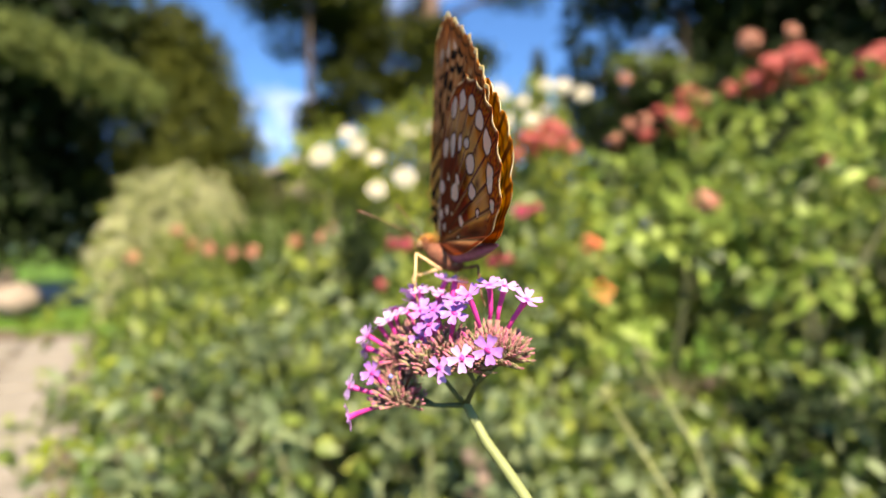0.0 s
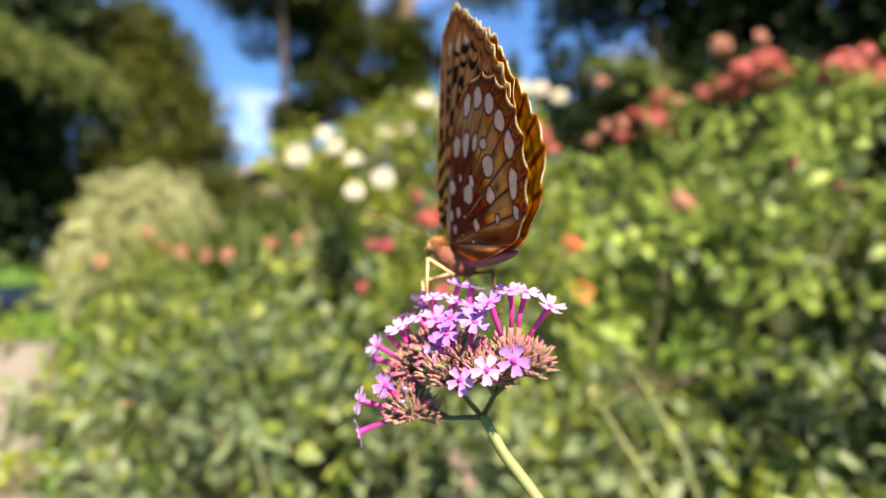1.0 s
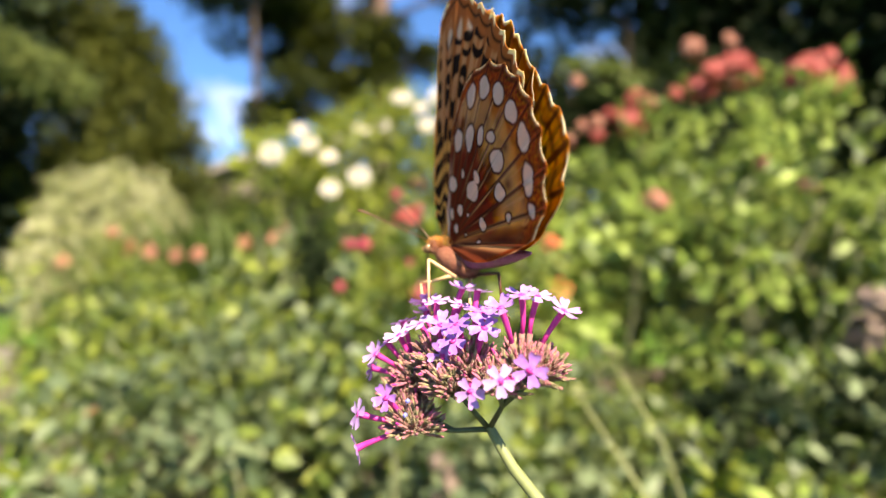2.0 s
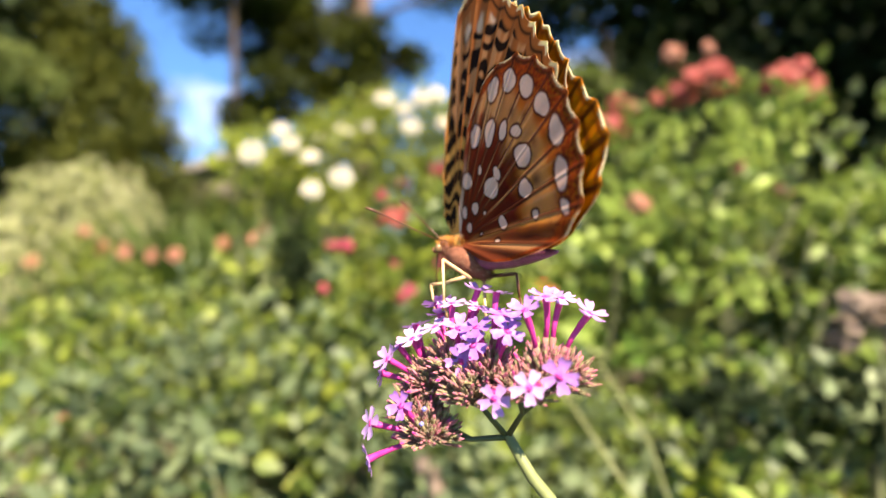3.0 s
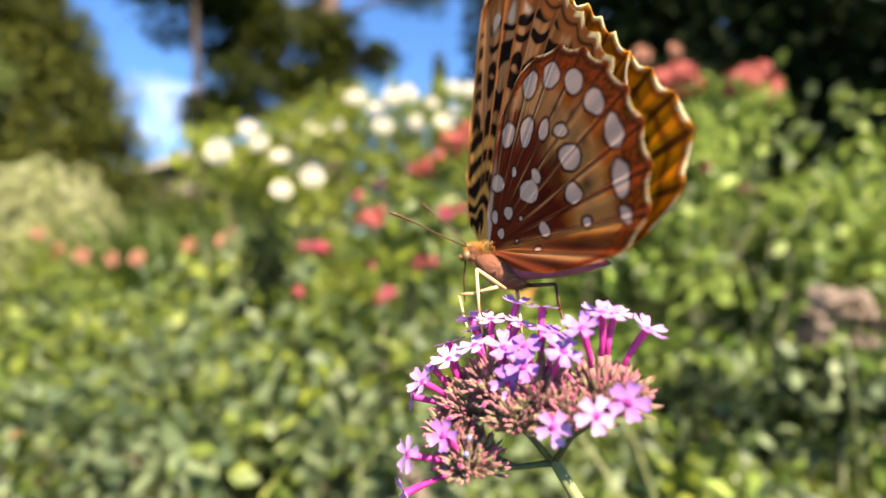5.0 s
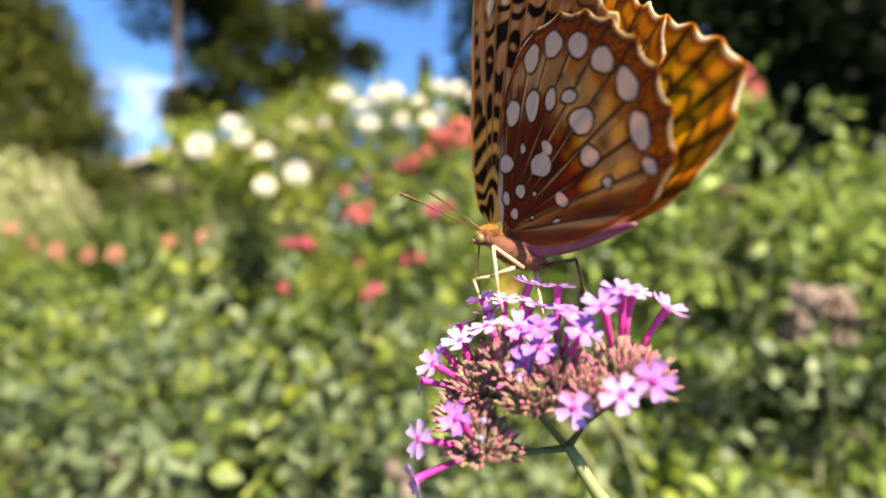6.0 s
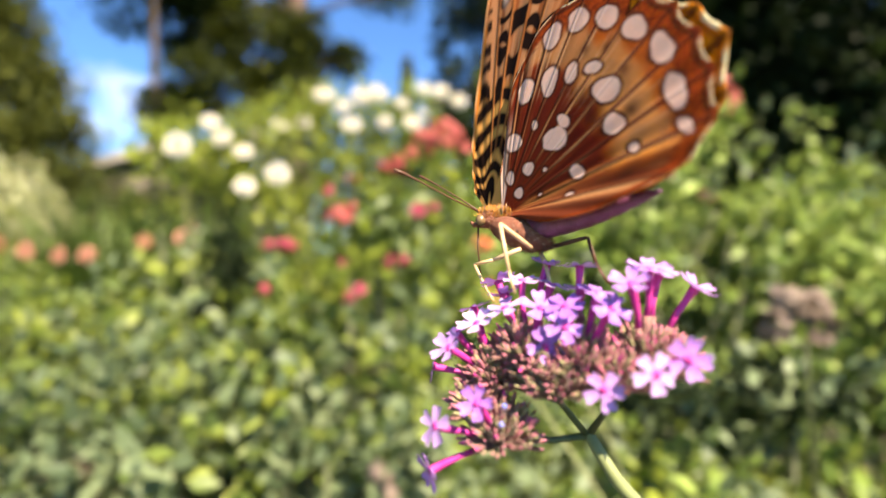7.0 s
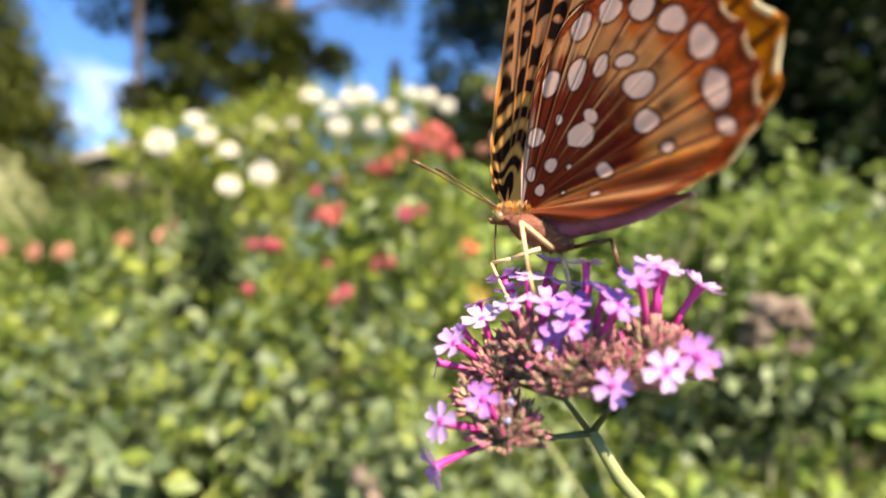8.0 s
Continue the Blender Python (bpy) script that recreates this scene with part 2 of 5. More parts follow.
PATH_EDGE = [(-0.95, -2.5), (-1.05, 0.6), (-1.5, 1.9), (-2.45, 3.3), (-4.0, 5.5)]


def make_paving():
    rng = random.Random(4)
    left = [(x - 2.6 - 0.25 * i, y + 0.2 * i) for i, (x, y) in enumerate(PATH_EDGE)]
    bed = sheet("path", PATH_EDGE + left[::-1], 0.012, SOIL, "pale flagstone garden path beside the rose bed", "path", thick=0.02)
    far = sheet("pavement", [(-16, 8.6), (-4.6, 8.6), (-5.5, 12.5), (-18, 13.5)], 0.012, PAVING, "sunlit pale pavement beyond the lawn", "pavement", thick=0.02)
    shapes = []
    for k in range(3):
        s = Shell()
        n = 11
        ring = [(0.29 * (1 + 0.10 * math.sin(3 * a + k) + 0.06 * math.sin(5 * a + 2 * k)) * math.cos(a), 0.20 * (1 + 0.1 * math.cos(2 * a + k)) * math.sin(a)) for a in (2 * math.pi * i / n for i in range(n))]
        s.grow([(x, y, 0.035) for x, y in ring] + [(x * 1.05, y * 1.05, 0.0) for x, y in ring], [tuple(range(n))] + [(i, i + n, (i + 1) % n + n, (i + 1) % n) for i in range(n)])
        shapes.append(s.mesh("flagstone", PAVING, False))
    spots = []
    for a, b in zip(PATH_EDGE[:-1], PATH_EDGE[1:]):
        n = round(math.hypot(b[0] - a[0], b[1] - a[1]) / 0.47)
        spots += [(a[0] + (b[0] - a[0]) * k / n, a[1] + (b[1] - a[1]) * k / n, math.atan2(b[1] - a[1], b[0] - a[0]) - math.pi / 2) for k in range(n)]
    for x0, y0, turn in spots:
        for j in range(4):
            reach = 0.33 + 0.62 * j
            x, y = x0 - reach * math.cos(turn), y0 - reach * math.sin(turn) + 0.12 * (j % 2)
            part("flagstone", rng.choice(shapes), bed, "", pose(x + rng.uniform(-.03, .03), y + rng.uniform(-.03, .03), 0.014, rng.uniform(-.6, .6), rng.uniform(-.6, .6), math.degrees(turn) + rng.uniform(-10, 10)))


def make_house():
    h = thing("house", "single-storey house with a pale grey pitched roof behind the trees", "house", pose(-4.35, 19.4, 0, 0, 0, 90))
    w = Shell()
    w.grow([(-3, -3, 0), (3, -3, 0), (3, 3, 0), (-3, 3, 0), (-3, -3, 3.0), (3, -3, 3.0), (3, 3, 3.0), (-3, 3, 3.0), (-3, 0, 4.1), (3, 0, 4.1)],
           [(0, 1, 5, 4), (2, 3, 7, 6), (1, 2, 6, 9, 5), (3, 0, 4, 8, 7)])
    part("wall", w.mesh("wall", PLASTER, False), h)
    r = Shell()
    for sy in (-1, 1):
        r.grow([(-3.4, sy * 3.7, 3.0), (3.4, sy * 3.7, 3.0), (3.4, 0, 4.36), (-3.4, 0, 4.36), (-3.4, sy * 3.7, 2.74), (3.4, sy * 3.7, 2.74), (3.4, 0, 4.1), (-3.4, 0, 4.1)],
               [(0, 1, 2, 3), (4, 5, 6, 7), (0, 1, 5, 4), (1, 2, 6, 5), (0, 3, 7, 4)])
    part("roof", r.mesh("roof", SHINGLE, False), h, "pale grey shingle roof")
    for x in (-1.7, 1.5):
        g = Shell()
        g.grow([(x - .6, -3.06, 1.0), (x + .6, -3.06, 1.0), (x + .6, -3.06, 2.2), (x - .6, -3.06, 2.2), (x - .6, -3.0, 1.0), (x + .6, -3.0, 1.0), (x + .6, -3.0, 2.2), (x - .6, -3.0, 2.2)],
               [(0, 1, 2, 3), (0, 4, 5, 1), (1, 5, 6, 2), (2, 6, 7, 3), (3, 7, 4, 0)])
        part("window", g.mesh("window", PANE, False), h)


def make_rocks():
    rng = np.random.default_rng(8)
    for x, y, z, r in [(-6.2, 6.9, 0.25, 0.42), (-7.3, 7.2, 0.45, 0.75), (-8.4, 7.4, 0.5, 0.8)]:
        s = Shell().ball((0, 0, 0), (r, r * 0.7, r * 0.62), rings=9, sides=14)
        s.v = [tuple(Vector(p) * (1 + 0.22 * noise.noise(Vector(p) * 2.2 / r + Vector((x, y, 0))))) for p in s.v]
        tagged(new("boulder", s.mesh("boulder", STONE)), "pale beige garden boulder on the lawn", "boulder", "garden boulders").matrix_basis = pose(x, y, z, 0, 0, rng.uniform(0, 360))


make_ground()
make_paving()
make_house()
make_rocks()


# ---- blooms ----
def rose_mesh(name, mats, petals=22, open_=1.0, seed=1):
    """A rose bloom of radius 1: cupped petals in a spiral round a heart."""
    rng = random.Random(seed)
    s = Shell()
    s.ball((0, 0, 0.16), (0.30, 0.30, 0.34), rings=6, sides=8, slot=1)
    for i in range(petals):
        f = (i + 1) / petals
        turn = i * 2.399 + rng.uniform(-.2, .2)
        lean = 0.18 + 1.15 * f * open_ + rng.uniform(-.1, .1)
        length, wide = 0.42 + 0.42 * f, 0.30 + 0.34 * f
        verts = []
        for a in range(4):
            u = a / 3
            for b in range(4):
                w = b / 3 * 2 - 1
                half = wide * math.sin(min(u * 1.9 + 0.25, math.pi * 0.62))
                curl = lean * (0.35 + 0.75 * u) + 0.35 * f * max(0, u - 0.7)
                r = 0.10 + length * u * math.sin(curl) - 0.16 * w * w * u * (1 - 0.4 * f)
                z = length * u * math.cos(curl) + 0.10 * w * w * u - 0.02
                x, y = r, w * half
                verts.append((x * math.cos(turn) - y * math.sin(turn), x * math.sin(turn) + y * math.cos(turn), z))
        s.grow(verts, [(4 * a + b, 4 * a + b + 1, 4 * a + b + 5, 4 * a + b + 4) for a in range(3) for b in range(3)], 0 if f > 0.35 else 1)
    return s.mesh(name, mats)


def floret_head_mesh(name, mats, seed=3):
    """A cluster of many small roses in one spray, radius about 1."""
    rng = random.Random(seed)
    s = Shell()
    for i in range(15):
        d = Vector((rng.uniform(-1, 1), rng.uniform(-1, 1), rng.uniform(0.0, 1))).normalized() * rng.uniform(0.5, 0.85)
        q = d.to_track_quat("Z", "Y").to_matrix()
        s.ball(d * 0.9, (0.15, 0.15, 0.12), q, 5, 6, 1)
        for k in range(7):
            a = k * 2 * math.pi / 7 + i
            rad = rng.uniform(0.24, 0.34)
            pts = [(0.06, -0.08, 0.04), (0.06, 0.08, 0.04), (rad * .7, -0.15, 0.14), (rad * .7, 0.15, 0.14), (rad, -0.07, 0.10), (rad, 0.07, 0.10)]
            s.grow([d * 0.9 + q @ Vector((x * math.cos(a) - y * math.sin(a), x * math.sin(a) + y * math.cos(a), z)) for x, y, z in pts], [(0, 2, 3, 1), (2, 4, 5, 3)], 0)
    return s.mesh(name, mats)


WHITE_ROSES = [rose_mesh("white_rose", [WHITE_PETAL, CREAM_PETAL], 24, 0.95, k) for k in range(3)]
PEACH_ROSES = [rose_mesh("peach_rose", [PEACH_PETAL, PEACH_PETAL], 18, 1.0, k) for k in range(2)]
PINK_ROSES = [rose_mesh("crimson_rose", [PINK_PETAL, PINK_PETAL], 16, 0.9, k) for k in range(2)]
ORANGE_ROSES = [rose_mesh("orange_rose", [ORANGE_PETAL, PEACH_PETAL], 16, 0.9, k) for k in range(2)]
FADED_ROSES = [rose_mesh("faded_rose", [FADED_PETAL, PEACH_PETAL], 16, 1.05, k) for k in range(2)]
RED_SPRAYS = [floret_head_mesh("red_rose_spray", [RED_PETAL, PINK_PETAL], k) for k in range(3)]
CRIMSON_SPRAYS = [floret_head_mesh("crimson_rose_spray", [PINK_PETAL, RED_PETAL], k + 20) for k in range(3)]
FADED_SPRAYS = [floret_head_mesh("faded_rose_spray", [FADED_PETAL, RED_PETAL], k + 9) for k in range(2)]


# ---- shrubs ----
def shell_points(rng, lump, count, inner=0.72):
    x, y, z, rx, ry, rz = lump
    d = unit(rng.normal(size=(count, 3)))
    d[:, 2] = np.where(d[:, 2] < -0.3, -d[:, 2], d[:, 2])
    bump = np.array([1 + 0.34 * noise.noise(Vector(p) * 3.2 + Vector((x * 7, y * 5, z * 3))) for p in d])
    k = (bump * (1.04 - (1.04 - inner) * rng.uniform(0, 1, count) ** 1.5))[:, None]
    return np.array([x, y, z]) + d * k * np.array([rx, ry, rz]), unit(d / np.array([rx, ry, rz]))


def make_shrub(name, label, category, lumps, mats, seed, spray=7, spread=0.055, size=0.034, gap=0.048, hollows=(), blooms=(), canes=True, inner=0.55, width=1.0, weights=None, template=LEAF, tris=LEAF_TRI, thin=9.0):
    """A bush: canes from the soil, a crown of leaves in sprays, blooms on short stalks."""
    rng = np.random.default_rng(seed)
    foot = np.array([np.mean([q[0] for q in lumps]), np.mean([q[1] for q in lumps]), 0.0])
    bush = thing(name, label, category, pose(*foot))
    pts, outs = [], []
    for lump in lumps:
        area = 4 * (lump[3] * lump[4] + lump[3] * lump[5] + lump[4] * lump[5])
        p, o = shell_points(rng, lump, int(area / gap ** 2), inner)
        keep = p[:, 2] > 0.06
        if thin:
            depth = np.sqrt((((p - np.array(lump[:3])) / np.array(lump[3:])) ** 2).sum(1))
            keep &= np.array([noise.noise(Vector(q) * thin + Vector((seed, 0, 0))) > -0.06 for q in p]) | (depth < 0.6)
        for other in lumps:
            if other is not lump:
                keep &= (((p - np.array(other[:3])) / np.array(other[3:])) ** 2).sum(1) > 0.5
        for hx, hy, hz, hr in hollows:
            keep &= ((p - np.array((hx, hy, hz))) ** 2).sum(1) > hr ** 2
        pts.append(p[keep])
        outs.append(o[keep])
    pts, outs = np.concatenate(pts), np.concatenate(outs)
    at, way, face, sizes = sprays(rng, pts, outs, spray, spread, size)
    mats = mats if isinstance(mats, list) else [mats]
    slots = np.repeat(rng.choice(len(mats), len(pts), p=weights), spray)
    crown = part("crown", leaf_mesh("crown", at - foot, way, face, sizes, mats, template, tris, width, slots), bush)
    tagged(crown, kind="stuff")
    if canes:
        for lump in lumps:
            for _ in range(5):
                s = Shell()
                root = Vector((lump[0] + rng.uniform(-.4, .4) * lump[3], lump[1] + rng.uniform(-.3, .3) * lump[4], 0))
                tip = Vector((lump[0] + rng.uniform(-.7, .7) * lump[3], lump[1] + rng.uniform(-.7, .7) * lump[4], lump[2] + rng.uniform(.1, .7) * lump[5]))
                mid = root.lerp(tip, 0.5) + Vector(rng.normal(size=3)) * 0.03
                f = Vector(foot)
                s.tube([root - f, mid - f, tip - f], [0.007, 0.005, 0.003], 6)
                part("cane", s.mesh("cane", TWIG), bush)
    for k, (x, y, z, r, shapes) in enumerate(blooms):
        p = Vector((x, y, z))
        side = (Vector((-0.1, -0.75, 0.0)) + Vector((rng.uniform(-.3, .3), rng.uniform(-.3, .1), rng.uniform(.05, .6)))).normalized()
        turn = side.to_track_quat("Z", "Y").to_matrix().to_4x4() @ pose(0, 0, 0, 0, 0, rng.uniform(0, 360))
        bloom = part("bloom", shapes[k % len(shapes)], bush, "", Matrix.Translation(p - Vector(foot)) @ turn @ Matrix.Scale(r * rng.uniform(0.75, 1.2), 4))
        st = Shell()
        st.tube([(0, 0, -0.02), (0.1, 0.05, -1.2), (0.25, 0.1, -2.6)], [0.07, 0.06, 0.06], 5)
        part("stalk", st.mesh("stalk", TWIG), bloom)
    return bush


def rose_list(shapes, radius, places):
    return [(x, y, z, radius, shapes) for x, y, z in places]


WHITE_AT = [(-0.369, 1.45, 1.28), (-0.29, 1.46, 1.353), (-0.259, 1.45, 1.308), (-0.205, 1.45, 1.274), (-0.198, 1.42, 1.174), (-0.115, 1.42, 1.212),
            (-0.12, 1.6, 1.394), (-0.045, 1.6, 1.408), (0.013, 1.6, 1.498), (0.081, 1.62, 1.472), (0.1, 1.58, 1.405), (0.189, 1.6, 1.522)]
WHITE_AT_2 = [(0.269, 1.6, 1.494), (0.344, 1.6, 1.55), (0.405, 1.6, 1.545), (0.47, 1.6, 1.518), (0.298, 1.58, 1.425), (0.225, 1.66, 1.44), (0.36, 1.66, 1.48), (-0.20, 1.62, 1.36), (0.14, 1.64, 1.52)]
make_shrub("rose_bush", "white rose bush in full bloom with light green leaves", "rose bush",
           [(0.03, 1.82, 1.18, 0.40, 0.24, 0.38), (0.32, 1.92, 1.24, 0.20, 0.22, 0.38), (-0.24, 1.70, 1.18, 0.24, 0.16, 0.20), (-0.40, 1.60, 1.26, 0.10, 0.10, 0.12), (-0.12, 1.66, 1.32, 0.16, 0.12, 0.14), (0.1, 1.75, 0.6, 0.5, 0.3, 0.5)],
           [ROSE_LEAF, LIME_LEAF], 11, blooms=rose_list(WHITE_ROSES, 0.031, WHITE_AT + WHITE_AT_2), weights=[0.15, 0.85], gap=0.05, size=0.032, thin=0)

RED_AT = [(0.152, 0.66, 1.17), (0.132, 0.65, 1.162), (0.112, 0.66, 1.151), (0.169, 0.66, 1.15), (0.146, 0.64, 1.142), (0.124, 0.66, 1.133), (0.101, 0.65, 1.127), (0.082, 0.66, 1.116),
          (0.067, 0.65, 1.108), (0.177, 0.66, 1.137), (0.09, 0.67, 1.107), (0.135, 0.67, 1.15), (0.158, 0.65, 1.158), (0.122, 0.64, 1.145)]
RED_LOW = [(0.018, 0.6, 1.048), (0.002, 0.6, 1.043), (0.009, 0.59, 1.034), (-0.007, 0.6, 1.038), (0.012, 0.61, 1.042)]
CRIMSON_AT = [(0.014, 0.6, 0.943), (0.118, 0.6, 1.051), (0.065, 0.6, 0.983), (0.08, 0.6, 0.987), (-0.008, 0.6, 1.067), (0.018, 0.6, 1.079), (0.007, 0.6, 0.982), (-0.062, 0.62, 1.006), (-0.05, 0.62, 1.004), (-0.081, 0.62, 0.953)]
BRIGHT_AT = [(0.02, 0.525, 0.958), (0.098, 0.6, 1.047)]
make_shrub("rose_bush", "small-leaved rose bush with coral red and crimson clusters", "rose bush",
           [(0.11, 0.72, 0.86, 0.14, 0.10, 0.27), (0.01, 0.70, 0.78, 0.15, 0.10, 0.24), (0.08, 0.72, 0.45, 0.25, 0.14, 0.4)],
           [ROSE_LEAF, BLUE_LEAF, LIME_LEAF], 12, spread=0.042, size=0.027, gap=0.038, weights=[0.5, 0.3, 0.2],
           blooms=rose_list(RED_SPRAYS, 0.0135, RED_AT) + rose_list(RED_SPRAYS, 0.012, RED_LOW) + rose_list(CRIMSON_SPRAYS, 0.0095, CRIMSON_AT) + rose_list(PINK_ROSES, 0.009, BRIGHT_AT))

CORAL_AT = [(0.212, 0.685, 1.003), (0.234, 0.70, 0.936)]
PINK_AT = [(0.150, 0.83, 1.066), (0.183, 0.83, 1.066)]
REDR_AT = [(0.619, 0.85, 1.341), (0.65, 0.86, 1.35), (0.59, 0.86, 1.33), (0.80, 0.85, 1.327), (0.835, 0.86, 1.32), (0.77, 0.86, 1.315), (0.782, 0.85, 1.349), (0.82, 0.85, 1.345), (0.85, 0.86, 1.33), (0.81, 0.84, 1.31), (0.845, 0.85, 1.30), (0.76, 0.85, 1.33)]
REDM_AT = [(0.49, 0.95, 1.30), (0.44, 0.95, 1.27), (0.46, 0.93, 1.25), (0.59, 0.90, 1.31), (0.66, 0.86, 1.32)]
RIDGE_AT = [(0.35, 0.97, 1.22), (0.38, 0.97, 1.25), (0.40, 0.95, 1.23), (0.43, 0.95, 1.27), (0.46, 0.95, 1.26), (0.49, 0.95, 1.28), (0.50, 0.93, 1.29), (0.54, 0.90, 1.30), (0.58, 0.90, 1.31), (0.60, 0.88, 1.32)]
FADED_AT = [(0.61, 0.95, 1.41), (0.40, 0.95, 1.25), (0.42, 1.10, 1.39), (0.63, 0.88, 1.32), (0.73, 1.00, 1.45), (0.731, 0.80, 1.105), (0.395, 0.72, 1.07)]
make_shrub("rose_bush", "tall rose bush with coral red and faded blooms", "rose bush",
           [(0.45, 1.02, 0.86, 0.30, 0.24, 0.36), (0.76, 0.95, 0.95, 0.34, 0.26, 0.36), (1.10, 0.80, 0.77, 0.40, 0.34, 0.36), (0.95, 0.55, 0.55, 0.36, 0.28, 0.36),
            (0.28, 0.92, 0.72, 0.22, 0.18, 0.28), (0.6, 0.95, 0.4, 0.55, 0.35, 0.42)],
           [ROSE_LEAF, SPRING_LEAF, BLUE_LEAF], 13, hollows=[(0.42, 0.76, 0.80, 0.13), (0.66, 0.46, 0.78, 0.08), (0.80, 0.60, 0.86, 0.07)], weights=[0.14, 0.76, 0.10],
           blooms=rose_list(ORANGE_ROSES, 0.016, CORAL_AT) + rose_list(PINK_ROSES, 0.013, PINK_AT) + rose_list(RED_SPRAYS, 0.030, REDR_AT)
           + rose_list(RED_SPRAYS, 0.033, REDM_AT) + rose_list(FADED_SPRAYS, 0.025, FADED_AT) + rose_list(RED_SPRAYS + FADED_SPRAYS, 0.022, RIDGE_AT) + rose_list(CRIMSON_SPRAYS, 0.018, [(0.648, 0.80, 1.145)]))

make_shrub("rose_bush", "dense shaded rose bush behind the blooming ones", "rose bush",
           [(0.55, 1.42, 0.62, 0.42, 0.22, 0.50), (1.05, 1.30, 0.60, 0.42, 0.24, 0.48), (1.45, 0.95, 0.55, 0.36, 0.34, 0.45), (1.3, 0.5, 0.42, 0.3, 0.3, 0.4), (1.30, 1.00, 0.80, 0.38, 0.30, 0.34), (0.85, 1.32, 0.85, 0.34, 0.2, 0.34)],
           [ROSE_LEAF, BLUE_LEAF], 19, weights=[0.7, 0.3], gap=0.06, size=0.04, thin=0)

make_shrub("rose_bush", "low grey-green foliage of a rose bush without blooms", "rose bush",
           [(-0.15, 0.64, 0.62, 0.34, 0.24, 0.26), (0.16, 0.56, 0.55, 0.32, 0.20, 0.26), (0.48, 0.60, 0.58, 0.30, 0.22, 0.28), (0.15, 0.6, 0.3, 0.6, 0.3, 0.3)],
           [BLUE_LEAF, ROSE_LEAF, LIME_LEAF], 14, hollows=[(0.42, 0.72, 0.80, 0.13), (0.46, 0.46, 0.78, 0.07), (0.62, 0.44, 0.76, 0.08), (0.30, 0.52, 0.80, 0.07)], weights=[0.74, 0.26, 0.0], gap=0.037, size=0.024, spread=0.045)

make_shrub("rose_bush", "low sunlit rose foliage of a fresh green", "rose bush",
           [(0.36, 0.50, 0.62, 0.15, 0.10, 0.15), (0.58, 0.44, 0.58, 0.20, 0.12, 0.15), (0.45, 0.5, 0.3, 0.3, 0.14, 0.3)],
           [SPRING_LEAF, LIME_LEAF], 20, hollows=[(0.46, 0.46, 0.78, 0.07), (0.62, 0.44, 0.76, 0.07)], weights=[0.6, 0.4], gap=0.037, size=0.024, spread=0.045)

PEACH_AT = [(-0.75, 1.15, 0.98), (-0.66, 1.25, 1.01), (-0.53, 1.20, 0.99), (-0.59, 1.20, 1.00), (-0.39, 1.25, 1.02)]
FADED_LEFT = [(-0.84, 1.50, 1.06), (-0.52, 1.30, 0.99), (-0.47, 0.80, 0.75), (-0.31, 1.25, 1.03)]
CRIMSON_LEFT = [(-0.33, 1.40, 1.06), (-0.10, 0.95, 1.01), (-0.07, 0.95, 1.01)]
make_shrub("rose_bush", "spreading rose bush with peach and fading crimson blooms", "rose bush",
           [(-0.43, 0.90, 0.62, 0.22, 0.26, 0.29), (-0.66, 1.24, 0.66, 0.25, 0.30, 0.31), (-0.28, 1.12, 0.68, 0.36, 0.26, 0.31), (-0.4, 1.1, 0.3, 0.36, 0.4, 0.3)],
           [LIME_LEAF, ROSE_LEAF, BLUE_LEAF], 15, hollows=[(-0.52, 0.66, 0.50, 0.13), (-0.30, 0.74, 0.50, 0.09), (-0.62, 0.95, 0.62, 0.08)], gap=0.045, size=0.030, weights=[0.20, 0.55, 0.25],
           blooms=rose_list(PEACH_ROSES + FADED_ROSES, 0.018, PEACH_AT) + rose_list(FADED_ROSES, 0.02, FADED_LEFT) + rose_list(CRIMSON_SPRAYS, 0.014, CRIMSON_LEFT))

make_shrub("hydrangea", "rounded shrub covered in pale greenish-white flowers", "shrub",
           [(-1.80, 3.25, 0.96, 0.40, 0.40, 0.50), (-1.96, 3.2, 0.72, 0.22, 0.4, 0.46), (-1.62, 3.2, 0.7, 0.30, 0.4, 0.48)],
           [PALE_LEAF, LIME_LEAF], 16, spray=12, spread=0.06, size=0.034, gap=0.06, weights=[0.9, 0.1], canes=True, inner=0.8, thin=0)


# added dark leaves that stand in for the shaded gap between two bushes
make_shrub("shrub", "near-black leaves painting the shaded gap behind the peach roses", "shrub", [(-0.175, 0.98, 0.86, 0.038, 0.04, 0.16), (-0.17, 1.0, 0.45, 0.05, 0.05, 0.4)], [SHADE_DARK_LEAF], 17, size=0.022, gap=0.018, spread=0.02, thin=0)


# shaded foliage, drawn as added clumps of dark leaf colour
make_shrub("shrub", "low near-black leaves standing in for shade between the rose bushes", "shrub", [(0.60, 0.53, 0.79, 0.055, 0.05, 0.04), (0.40, 0.53, 0.785, 0.04, 0.04, 0.035), (0.50, 0.58, 0.45, 0.10, 0.06, 0.28)], [SHADE_DARK_LEAF], 18, size=0.024, gap=0.02, spread=0.03, thin=0)


